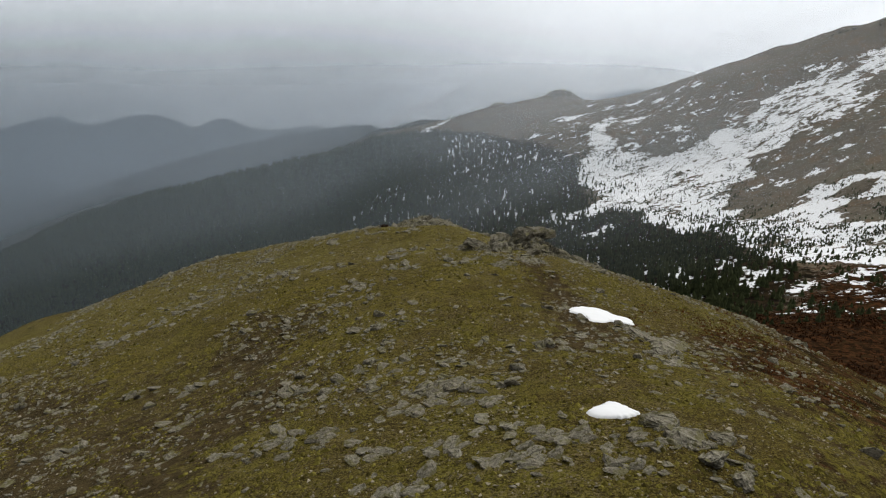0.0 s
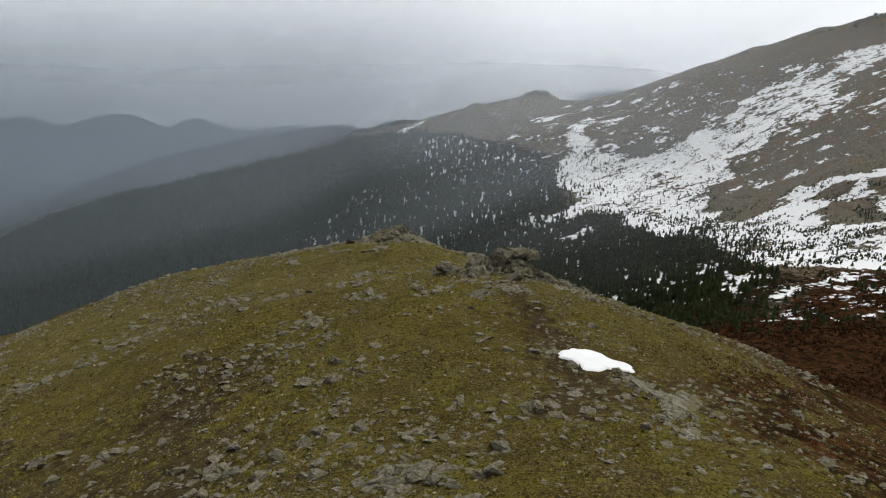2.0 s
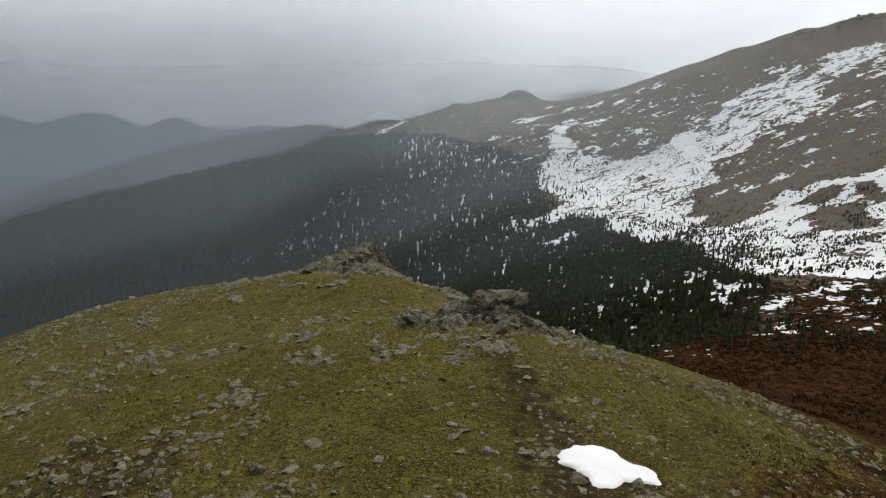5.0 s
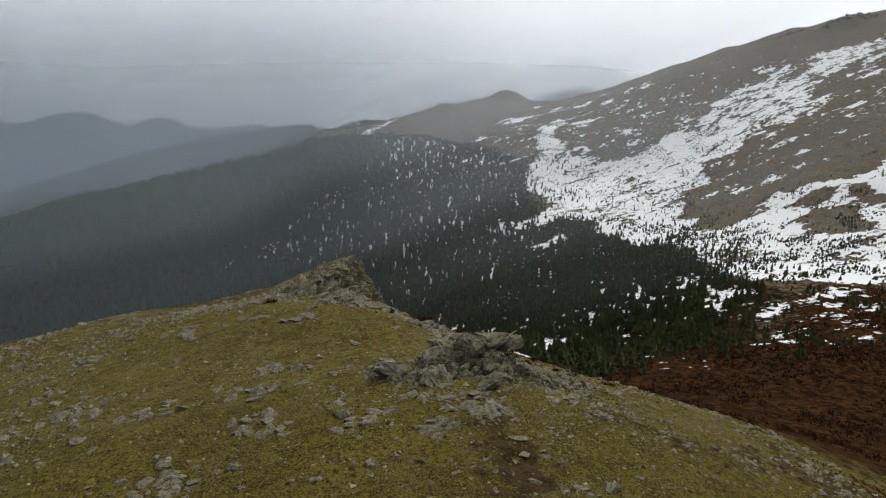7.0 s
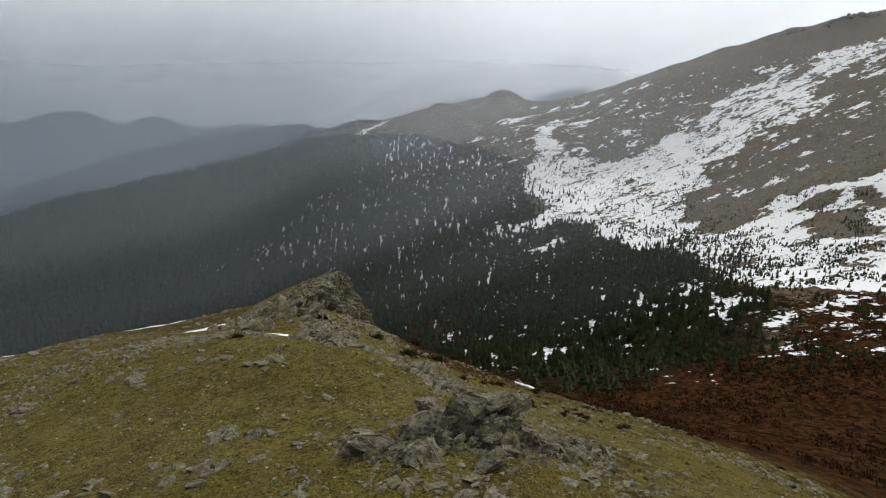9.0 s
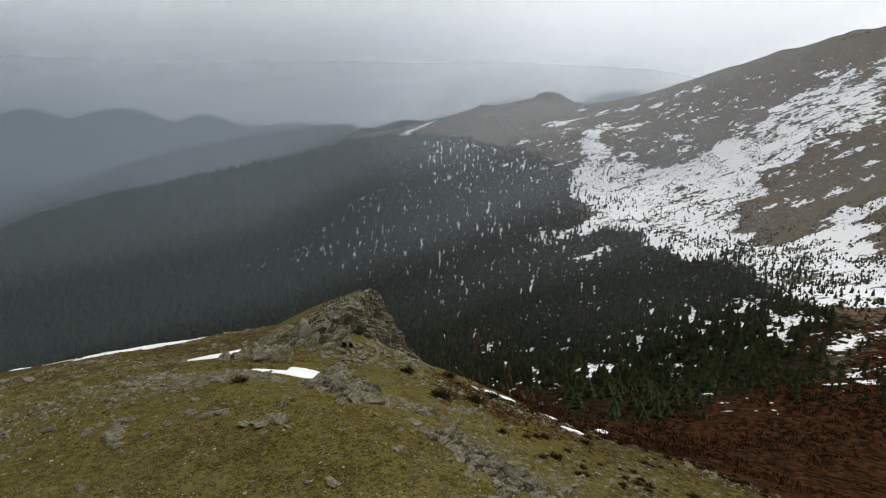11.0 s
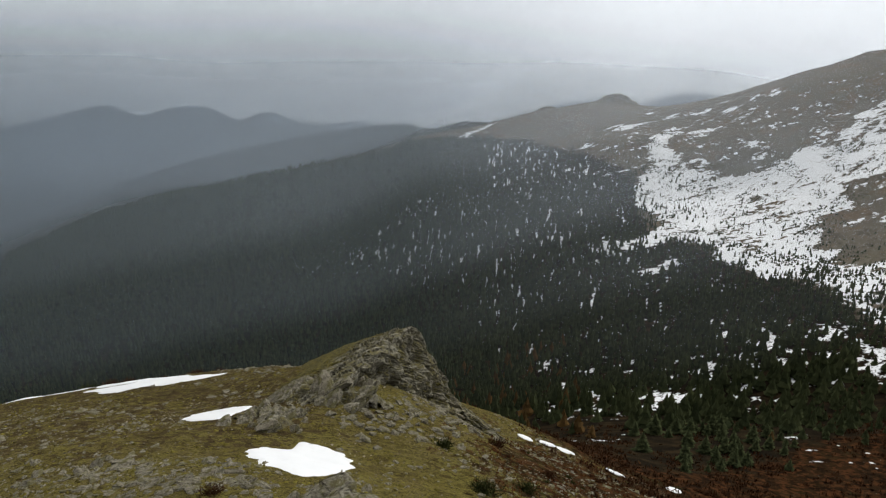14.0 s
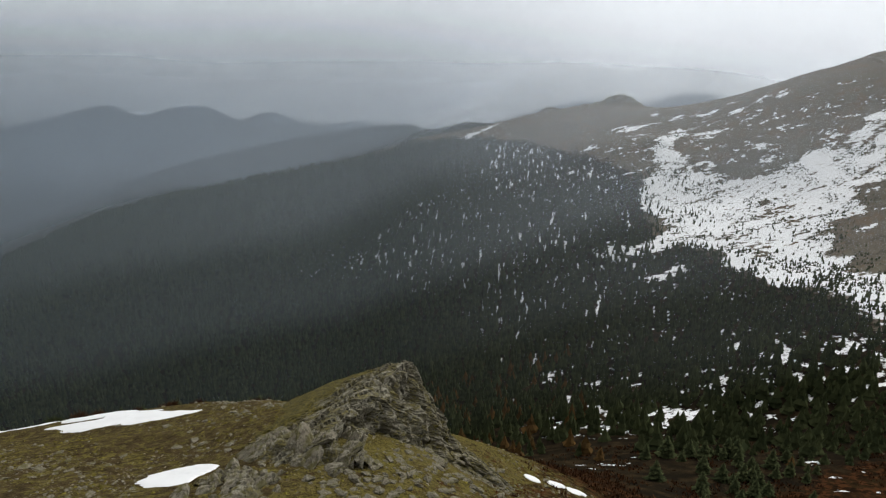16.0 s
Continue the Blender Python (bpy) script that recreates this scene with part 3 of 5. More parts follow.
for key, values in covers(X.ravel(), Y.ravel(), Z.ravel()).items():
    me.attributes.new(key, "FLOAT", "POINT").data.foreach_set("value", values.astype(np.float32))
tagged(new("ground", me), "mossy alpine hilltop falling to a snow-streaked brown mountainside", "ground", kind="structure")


# ---- see-through sheets standing in for valley haze, thickest in the west and away from the ground ----
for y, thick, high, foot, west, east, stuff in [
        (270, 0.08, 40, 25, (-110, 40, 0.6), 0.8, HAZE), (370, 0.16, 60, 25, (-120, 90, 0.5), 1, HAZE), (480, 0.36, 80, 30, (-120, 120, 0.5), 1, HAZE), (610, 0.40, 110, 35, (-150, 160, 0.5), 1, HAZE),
        (1000, 0.50, 60, 60, (-500, 350, 0.75), 1, VALLEY_HAZE), (2300, 0.46, 160, 160, (-1500, 800, 0.8), 1, VALLEY_HAZE), (4250, 0.82, 900, 40, (1200, -1600, 0.9), 1, FAR_HAZE)]:
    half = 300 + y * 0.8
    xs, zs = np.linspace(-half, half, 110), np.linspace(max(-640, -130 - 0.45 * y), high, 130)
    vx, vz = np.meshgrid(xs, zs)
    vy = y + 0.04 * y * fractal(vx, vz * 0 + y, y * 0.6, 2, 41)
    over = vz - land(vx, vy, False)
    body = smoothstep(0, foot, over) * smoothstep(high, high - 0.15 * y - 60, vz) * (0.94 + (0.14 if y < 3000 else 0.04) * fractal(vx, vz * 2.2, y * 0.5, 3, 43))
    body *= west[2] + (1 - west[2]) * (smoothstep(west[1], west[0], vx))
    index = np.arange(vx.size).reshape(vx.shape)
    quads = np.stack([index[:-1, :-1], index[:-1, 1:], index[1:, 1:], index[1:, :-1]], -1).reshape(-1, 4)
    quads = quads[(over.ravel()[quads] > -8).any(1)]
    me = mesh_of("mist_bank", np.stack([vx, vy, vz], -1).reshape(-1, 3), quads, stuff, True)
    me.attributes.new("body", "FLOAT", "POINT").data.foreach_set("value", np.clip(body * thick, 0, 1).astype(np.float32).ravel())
    # paler tone towards the sun, painted onto the sheet
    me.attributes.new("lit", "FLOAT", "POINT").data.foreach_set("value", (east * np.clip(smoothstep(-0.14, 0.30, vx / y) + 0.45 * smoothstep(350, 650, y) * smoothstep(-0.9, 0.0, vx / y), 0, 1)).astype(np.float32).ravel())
    tagged(new("mist_bank", me), "upright see-through sheet standing in for distance haze", "mist", kind="stuff")


# ---- conifer forest ----
def fir_tiers(tiers, sides, rng, slim=0.29):
    """A small fir, one unit high, of ragged cone tiers with a spire."""
    verts, faces = [], []
    for k in range(tiers):
        lo, hi = 0.06 + 0.78 * k / tiers, min(1.0, 0.06 + 0.78 * k / tiers + 0.95 / tiers + 0.16)
        r = slim * (1 - 0.82 * k / tiers) * rng.uniform(0.85, 1.15)
        ring = len(verts)
        turn = rng.uniform(0, 6.28)
        for s in range(sides):
            a = turn + 2 * math.pi * s / sides
            q = r * rng.uniform(0.6, 1.15)
            verts.append((q * math.cos(a), q * math.sin(a), lo + rng.uniform(-0.03, 0.03)))
        verts.append((rng.uniform(-0.015, 0.015), rng.uniform(-0.015, 0.015), hi if k < tiers - 1 else 1.0))
        faces += [(ring + s, ring + (s + 1) % sides, ring + sides) for s in range(sides)]
    return np.array(verts), np.array(faces)


def scatter(templates, places, sizes, turns, widths, picks):
    """Many copies of small templates in one mesh: vertices and triangles."""
    verts, faces, base = [], [], 0
    for k, (tv, tf) in enumerate(templates):
        mine = np.where(picks == k)[0]
        if not len(mine):
            continue
        c, s = np.cos(turns[mine])[:, None], np.sin(turns[mine])[:, None]
        wd = (sizes * widths)[mine][:, None]
        v = np.stack([(c * tv[:, 0] - s * tv[:, 1]) * wd, (s * tv[:, 0] + c * tv[:, 1]) * wd, tv[:, 2] * sizes[mine][:, None]], -1) + places[mine][:, None, :]
        verts.append(v.reshape(-1, 3))
        faces.append((tf[None] + (np.arange(len(mine)) * len(tv))[:, None, None]).reshape(-1, 3) + base)
        base += len(mine) * len(tv)
    return np.concatenate(verts), np.concatenate(faces)


def forest_places(rng):
    x0, x1, y0, y1, step = -620, 300, 150, 960, 2.9
    xs, ys = np.meshgrid(np.arange(x0, x1, step), np.arange(y0, y1, step))
    x, y = xs.ravel() + rng.uniform(-1.4, 1.4, xs.size), ys.ravel() + rng.uniform(-1.4, 1.4, xs.size)
    seen = (x > -0.62 * (y + 10) - 20) & (x < 0.68 * (y + 10))
    x, y = x[seen], y[seen]
    _, d = inside(x, y, FOREST, 10)
    clump = fractal(x, y, 26, 3, 31)
    thick = np.where(d > 0, 0.84 + 0.16 * np.clip(d / 50, 0, 1) + 0.30 * clump, 0.0)
    fringe = np.exp(np.clip(d, -200, 0) / 30) * (0.75 + 0.9 * clump) * ((x > 70) & (y > 300)) + np.exp(np.clip(d, -200, 0) / 24) * (0.30 + 0.9 * clump) * (y <= 300) * (y > 200) * (x > 30)
    thick = np.where(d > 0, thick, np.maximum(fringe, 0))
    foot = smoothstep(300, 215, y) * (x > 0)
    thick = np.where(d > 0, thick - foot * (0.42 - 0.75 * clump), thick)
    thick = np.maximum(thick, inside(x, y, SNOW_FLOOR, 12)[0] * (0.48 + 0.9 * clump))
    thick = thick - 0.7 * (inside(x, y, SNOW_TONGUE, 4)[0] + inside(x, y, SNOW_TAIL, 4)[0])
    thick = thick * np.where((x < -140) | (y > 760), 0.6, 1.0)
    thick = thick - 1.1 * smoothstep(-0.04, 0.06, glades(x, y)) * inside(x, y, FLECKED_WOOD, 20)[0]
    grow = rng.uniform(0, 1, len(x)) < thick
    x, y, d = x[grow], y[grow], d[grow]
    size = np.where(d > 0, 3.3 + 1.9 * np.clip(d / 30, 0, 1), np.maximum(3.0 + d * 0.03, 1.0)) * rng.uniform(0.55, 1.35, len(x))
    size = size * np.where(x < -150, 1.35, 1.0)
    size = size * np.where((y > 590) & (x > 10), 0.62, 1.0)
    # dwarf pines in clumps in the snow basin, and trees along the far ridge
    kx, ky = rng.uniform(95, 340, 60000), rng.uniform(225, 670, 60000)
    dwarf = rng.uniform(0, 1, 60000) < 0.9 * inside(kx, ky, SNOW_BASIN, 10)[0] * np.clip(1.9 * fractal(kx, ky, 10, 3, 33) - 0.05 + 0.5 * smoothstep(420, 300, ky), 0, 1)
    rx, ry = rng.uniform(-260, 40, 2600), rng.uniform(870, 1420, 2600)
    along = np.abs(rx + 10 + 0.30 * (ry - 900)) < 26
    return np.r_[x, rx[along], kx[dwarf]], np.r_[y, ry[along], ky[dwarf]], np.r_[size, rng.uniform(3.5, 6, along.sum()), rng.uniform(0.45, 1.6, dwarf.sum()) * (1 - 0.35 * smoothstep(380, 520, ky[dwarf]))]


rng = np.random.default_rng(5)
fx, fy, fs = forest_places(rng)
near = (fx - 30) ** 2 + (fy - 110) ** 2
order = np.argsort(near)
fx, fy, fs = fx[order], fy[order], fs[order]
fz = land(fx, fy) - 0.15
NEAR_TREES = 260
pyr = random.Random(3)
templates = [fir_tiers(4, 6, pyr) for _ in range(8)]
n = len(fx) - NEAR_TREES
rest = np.stack([fx, fy, fz, fs], -1)[NEAR_TREES:]
turning = (rng.uniform(0, 1, n) < 0.14 + 0.4 * (rest[:, 1] < 235)) & (rest[:, 1] < 360) & (rest[:, 0] < 40)
for name, label, mat, mine in (("conifer_forest", "dense dark green subalpine conifer forest on snowy ground", NEEDLES, rest[~turning]),
                               ("larch_trees", "rusty leafless larches among the dark conifers", LARCH, rest[turning])):
    n = len(mine)
    v, f = scatter(templates, mine[:, :3], mine[:, 3], rng.uniform(0, 6.28, n), rng.uniform(0.8, 1.25, n) * np.where(mine[:, 3] < 1.25, 2.3, 1.0 + 0.5 * smoothstep(310, 210, mine[:, 1])), rng.integers(0, 8, n))
    tagged(new(name, mesh_of(name, v, f, mat)), label, "forest", kind="stuff")


def branchy_fir(rng, levels=13):
    """Trunk and crown of a near fir, one unit high: whorls of drooping boughs, each a ragged folded blade."""
    crown, faces = [], []
    for k in range(levels):
        z = 0.10 + 0.86 * (k / levels) ** 0.95
        reach = (0.22 * (1 - z) ** 0.85 + 0.012) * rng.uniform(0.8, 1.15)
        count = max(4, int(9 - 5 * z))
        turn = rng.uniform(0, 6.28)
        for b in range(count):
            a = turn + 2 * math.pi * b / count + rng.uniform(-0.25, 0.25)
            r, wide, drop = reach * rng.uniform(0.65, 1.2), reach * rng.uniform(0.30, 0.5), reach * rng.uniform(0.25, 0.55)
            c, s = math.cos(a), math.sin(a)
            put = lambda u, v, w: crown.append((c * u - s * v, s * u + c * v, z + w)) or len(crown) - 1
            i = [put(0, 0, 0.035), put(r * 0.55, wide, -drop * 0.75), put(r * 0.62, 0, -drop * 0.25), put(r * 0.55, -wide, -drop * 0.75), put(r, 0, -drop)]
            faces += [(i[0], i[1], i[2]), (i[0], i[2], i[3]), (i[2], i[1], i[4]), (i[2], i[4], i[3])]
    top = len(crown)
    crown += [(0.012, 0, 0.9), (-0.006, 0.01, 0.9), (-0.006, -0.01, 0.9), (0, 0, 1.0)]
    faces += [(top, top + 1, top + 3), (top + 1, top + 2, top + 3), (top + 2, top, top + 3)]
    trunk, tf = [], []
    for z, r in ((-0.05, 0.02), (0.3, 0.014), (0.95, 0.003)):
        trunk += [(r * math.cos(q), r * math.sin(q), z) for q in np.arange(6) * math.pi / 3]
    for ring in (0, 6):
        for q in range(6):
            tf += [(ring + q, ring + (q + 1) % 6, ring + 6 + (q + 1) % 6), (ring + q, ring + 6 + (q + 1) % 6, ring + 6 + q)]
    return crown, faces, trunk, tf


def near_firs():
    kinds = []
    for k in range(6):
        crown, faces, trunk, tf = branchy_fir(pyr)
        kinds.append((mesh_of("crown", crown, faces, LARCH if k == 5 else NEEDLES), mesh_of("trunk", trunk, tf, BARK)))
    for k in range(NEAR_TREES):
        pick = pyr.randrange(6) if pyr.random() < 0.5 else pyr.randrange(5)
        tree = new("conifer_tree")
        s = fs[k] * pyr.uniform(0.95, 1.15)
        tree.matrix_world = Matrix.LocRotScale((fx[k], fy[k], fz[k]), Euler((pyr.uniform(-0.04, 0.04), pyr.uniform(-0.04, 0.04), pyr.uniform(0, 6.28))), (s * 1.75, s * 1.75, s * 0.9))
        tagged(tree, "rust-brown conifer at the forest edge above the heath" if pick == 5 else "dark green conifer at the forest edge above the heath", "tree", "trees at the forest edge")
        for name, me in zip(("crown", "trunk"), kinds[pick]):
            new(name, me).parent = tree


near_firs()


# ---- rocks ----
def crag_material():
    m, n = material("crag rock and moss")
    at = n.add("ShaderNodeTexCoord").outputs["Object"]
    turf = n.add("ShaderNodeAttribute", attribute_name="turf").outputs["Fac"]
    beds = n.add("ShaderNodeMapping", {"Vector": at, "Rotation": (0.35, 0.5, 0.3), "Scale": (0.5, 0.7, 2.4)}).outputs[0]
    grain, speck = n.noise(beds, 1.8, 8, 0.72, 0.3), n.noise(at, 5.5, 5, 0.75)
    colour = n.mix(n.ramp(grain, 0.36, 0.62), (0.050, 0.046, 0.034, 1), (0.262, 0.250, 0.200, 1))
    colour = n.mix(n.math("MULTIPLY", n.ramp(n.noise(at, 0.25, 5, 0.6), 0.5, 0.66), 0.3), colour, (0.120, 0.096, 0.066, 1))
    colour = n.mix(n.math("MULTIPLY", n.ramp(speck, 0.52, 0.60), 0.5), colour, (0.275, 0.265, 0.195, 1))
    colour = n.mix(n.math("MULTIPLY", n.ramp(n.noise(at, 3.1, 6, 0.72), 0.53, 0.61), 0.6), colour, (0.034, 0.029, 0.020, 1))
    up = n.add("ShaderNodeSeparateXYZ", {0: n.add("ShaderNodeNewGeometry").outputs["Normal"]}).outputs[2]
    moss = n.math("MULTIPLY", n.ramp(up, 0.15, 0.7), n.ramp(n.noise(at, 0.9, 6, 0.7), 0.43, 0.56))
    green = n.mix(n.ramp(n.noise(at, 3.0, 6, 0.75), 0.42, 0.6), (0.036, 0.031, 0.010, 1), (0.135, 0.115, 0.026, 1))
    colour = n.mix(n.math("MAXIMUM", n.math("MULTIPLY", moss, 0.8), n.ramp(n.math("ADD", turf, n.math("MULTIPLY_ADD", n.noise(at, 0.8, 6, 0.72), 1.4, -0.7)), 0.4, 0.55)), colour, green)
    finish(n, colour, 0.92, n.math("ADD", grain, n.math("MULTIPLY", speck, 0.3)), 0.9, 0.3, 0.15)
    return m


CRAG = crag_material()


def chip(rng, flat, points=13, boxy=0.6):
    """An angular stone about one unit across: the hull of scattered points."""
    bm = bmesh.new()
    for _ in range(points):
        p = Vector((rng.gauss(0, 1), rng.gauss(0, 1), rng.gauss(0, 1)))
        p /= max(abs(p.x), abs(p.y), abs(p.z)) ** boxy * p.length ** (1 - boxy)
        bm.verts.new((p.x * 0.5, p.y * 0.5 * rng.uniform(0.7, 1), p.z * 0.5 * flat))
    hull = bmesh.ops.convex_hull(bm, input=bm.verts)
    bmesh.ops.delete(bm, geom=[v for v in set(hull["geom_unused"] + hull["geom_interior"]) if isinstance(v, bmesh.types.BMVert)], context="VERTS")
    bmesh.ops.triangulate(bm, faces=bm.faces)
    bm.verts.index_update()
    out = np.array([v.co[:] for v in bm.verts]), np.array([[v.index for v in f.verts] for f in bm.faces])
    bm.free()
    return out


def worn(rng, flat, points=15, boxy=0.75):
    """A block about one unit across with worn edges and rough faces."""
    v, f = chip(rng, flat, points, boxy)
    bm = bmesh.new()
    vs = [bm.verts.new(p) for p in v]
    for t in f:
        bm.faces.new([vs[i] for i in t])
    bmesh.ops.dissolve_limit(bm, angle_limit=0.3, verts=bm.verts, edges=bm.edges)
    bmesh.ops.bevel(bm, geom=bm.edges[:], offset=0.022, segments=1, affect="EDGES", profile=0.6)
    bmesh.ops.triangulate(bm, faces=bm.faces)
    bmesh.ops.subdivide_edges(bm, edges=[e for e in bm.edges if e.calc_length() > 0.28], cuts=1, use_grid_fill=False)
    bmesh.ops.triangulate(bm, faces=bm.faces)
    for q in bm.verts:
        q.co += Vector((rng.gauss(0, 1), rng.gauss(0, 1), rng.gauss(0, flat))) * 0.02
        if q.co.length > 0.62:
            q.co *= 0.62 / q.co.length
    bm.verts.index_update()
    out = np.array([q.co[:] for q in bm.verts]), np.array([[q.index for q in t.verts] for t in bm.faces])
    bm.free()
    return out


stone_rng = random.Random(11)
FLAT_STONES = [chip(stone_rng, stone_rng.uniform(0.22, 0.45), 9, 0.85) for _ in range(14)]
BLOCKS = [worn(stone_rng, stone_rng.uniform(0.55, 0.9)) for _ in range(10)]
SLABS = [worn(stone_rng, stone_rng.uniform(0.24, 0.42), 15, 0.9) for _ in range(10)]


def weathered(rng, flat):
    """A large block about one unit across: split along its beds, with rough, weathered faces."""
    v, f = worn(rng, flat, 16, 0.92)
    bm = bmesh.new()
    vs = [bm.verts.new(p) for p in v]
    for t in f:
        bm.faces.new([vs[i] for i in t])
    for least in (0.2, 0.12):
        bmesh.ops.subdivide_edges(bm, edges=[e for e in bm.edges if e.calc_length() > least], cuts=1)
        bmesh.ops.triangulate(bm, faces=bm.faces)
    bm.normal_update()
    off = Vector((rng.uniform(0, 50), rng.uniform(0, 50), rng.uniform(0, 50)))
    bed = Vector((rng.uniform(-0.4, 0.4), rng.uniform(-0.4, 0.4), 1.0)) * rng.uniform(7, 10)
    moved = []
    for q in bm.verts:
        u = q.co.dot(bed) + 0.8 * noise.noise(q.co * 2.5 + off)
        step = (u % 1.0) - 0.5
        moved.append(q.co + q.normal * (0.032 * noise.fractal(q.co * 3.0 + off, 1.0, 2.0, 4) + 0.05 * step))
    for q, p in zip(bm.verts, moved):
        q.co = p
    bm.verts.index_update()
    out = np.array([q.co[:] for q in bm.verts]), np.array([[q.index for q in t.verts] for t in bm.faces])
    bm.free()
    return out


WEATHERED = [mesh_of("rock_block", *weathered(stone_rng, stone_rng.uniform(0.42, 0.8)), ROCK) for _ in range(9)]
STONE_MESHES = [mesh_of("stone", *t, ROCK) for t in FLAT_STONES + BLOCKS]
BLOCK_MESHES = [mesh_of("rock_block", *t, ROCK) for t in BLOCKS]
SLAB_MESHES = [mesh_of("rock_slab", *t, ROCK) for t in SLABS]


def height(x, y):
    return float(land(np.array([x]), np.array([y]))[0])


def loose_stones():
    rng = np.random.default_rng(17)
    n = 120000
    x, y = rng.uniform(-60, 46, n), 16 + 160 * rng.uniform(0, 1, n) ** 1.25
    rx, ry = rng.uniform(-2, 24, 14000), rng.uniform(40, 100, 14000)
    heap = np.maximum.reduce([0.75 * inside(rx, ry, SOIL_STRIP, 5)[0], 0.9 * inside(rx, ry, BROW_SKIRT, 3)[0], 0.5 * inside(rx, ry, EAST_BROW, 4)[0]])
    heap = rng.uniform(0, 1, len(rx)) < heap * np.clip(0.55 + 0.6 * fractal(rx, ry, 4, 3, 64), 0.05, 1)
    x, y = np.r_[rx[heap], x], np.r_[ry[heap], y]
    n = len(x)
    z = land(x, y)
    clump = fractal(x, y, 9, 4, 61) + 0.5 * fractal(x, y, 30, 2, 62)
    keep = rng.uniform(0, 1, n) < np.clip(0.11 + 0.48 * clump + 0.35 * np.exp(-((y - 103 + 0.25 * x) / 6) ** 2) * (x < 2), 0.03, 1)
    keep[:heap.sum()] = True
    keep &= z > -66
    keep &= rng.uniform(0, 1, n) > 0.6 * np.maximum(inside(x, y, HEATH_SLOPE, 8)[0], np.maximum(0.6 * smoothstep(16, 22, x), 0.75 * smoothstep(108, 118, y)))
    for outline in SNOW_HERE:
        keep &= inside(x, y, outline, 0.3)[0] < 0.3
    x, y, z = x[keep], y[keep], z[keep]
    size = 0.13 + rng.exponential(0.22, len(x)).clip(0, 1.1)
    order = np.argsort(-size * (1 + 0.6 * (y < 110)))
    x, y, z, size = x[order], y[order], z[order], size[order]
    for k in range(240):
        me = STONE_MESHES[stone_rng.randrange(24)]
        ob = new("stone", me)
        s = float(size[k])
        ob.matrix_world = Matrix.LocRotScale((x[k], y[k], z[k] - 0.02 * s), Euler((stone_rng.uniform(-0.3, 0.3), stone_rng.uniform(-0.3, 0.3), stone_rng.uniform(0, 6.28))), (s, s * 0.8, s))
        tagged(ob, "grey lichened flat stone lying in the moss", "stone", "loose stones on the hilltop")
    rest = np.arange(240, len(x))
    v, f = scatter(FLAT_STONES, np.stack([x, y, z + 0.01 * size], -1)[rest], size[rest], rng.uniform(0, 6.28, len(rest)), rng.uniform(0.7, 1.2, len(rest)), rng.integers(0, 14, len(rest)))
    # gravel: finer chips, thickest where the stones lie
    m = 90000
    gx_, gy_ = rng.uniform(-45, 34, m), 18 + 120 * rng.uniform(0, 1, m) ** 1.3
    lie = rng.uniform(0, 1, m) < np.clip(0.20 + 0.45 * fractal(gx_, gy_, 6, 4, 66), 0.04, 1)
    for outline in SNOW_HERE:
        lie &= inside(gx_, gy_, outline, 0.3)[0] < 0.3
    gx_, gy_ = gx_[lie], gy_[lie]
    chips = [chip(stone_rng, stone_rng.uniform(0.35, 0.7), 6) for _ in range(8)]
    m = len(gx_)
    gv, gf = scatter(chips, np.stack([gx_, gy_, land(gx_, gy_) + 0.012], -1), 0.06 + rng.exponential(0.05, m).clip(0, 0.2), rng.uniform(0, 6.28, m), rng.uniform(0.8, 1.5, m), rng.integers(0, 8, m))
    tagged(new("gravel", mesh_of("gravel", gv, gf, GRAVEL)), "pale grey-brown gravel strewn over moss and bare soil", "gravel", kind="stuff")
    tagged(new("small_stones", mesh_of("small_stones", v, f, ROCK)), "small grey stones scattered over the mossy hilltop", "stones", kind="stuff")


# single stones: x, y, size across, height share
BOULDERS = [(-7, 54, 0.95, 0.6), (-20, 52, 0.85, 0.6), (3.4, 38.4, 0.8, 0.8), (-9.5, 37, 1.3, 0.5), (-8.4, 36.5, 1.2, 0.4), (-13, 62, 0.9, 0.5), (-16, 74, 1.2, 0.6),
            (9.7, 72, 1.6, 0.5), (6.4, 69.6, 0.9, 0.7), (2.3, 65.5, 0.7, 0.8), (-17, 79.4, 1.5, 0.6), (-10, 76, 0.8, 0.9), (-4, 72, 1.3, 0.5), (16.8, 73.6, 1.0, 0.7),
            (20.6, 50, 0.9, 0.6), (26, 49.3, 1.2, 0.6), (10.6, 68.5, 1.0, 0.4), (-5, 67, 0.9, 0.7), (-0.5, 79, 0.9, 0.6), (5, 62, 0.8, 0.5)]


def boulders():
    for x, y, s, h in BOULDERS:
        ob = new("boulder", SLAB_MESHES[stone_rng.randrange(10)] if h < 0.7 else WEATHERED[stone_rng.randrange(9)])
        ob.matrix_world = Matrix.LocRotScale((x, y, height(x, y) + 0.03 * s), Euler((stone_rng.uniform(-0.25, 0.25), stone_rng.uniform(-0.25, 0.25), stone_rng.uniform(0, 6.28))), (s * 1.1, s * 0.9, s * h * 1.2))
        tagged(ob, "pale grey lichened boulder lying in the moss", "boulder", "boulders on the hilltop")


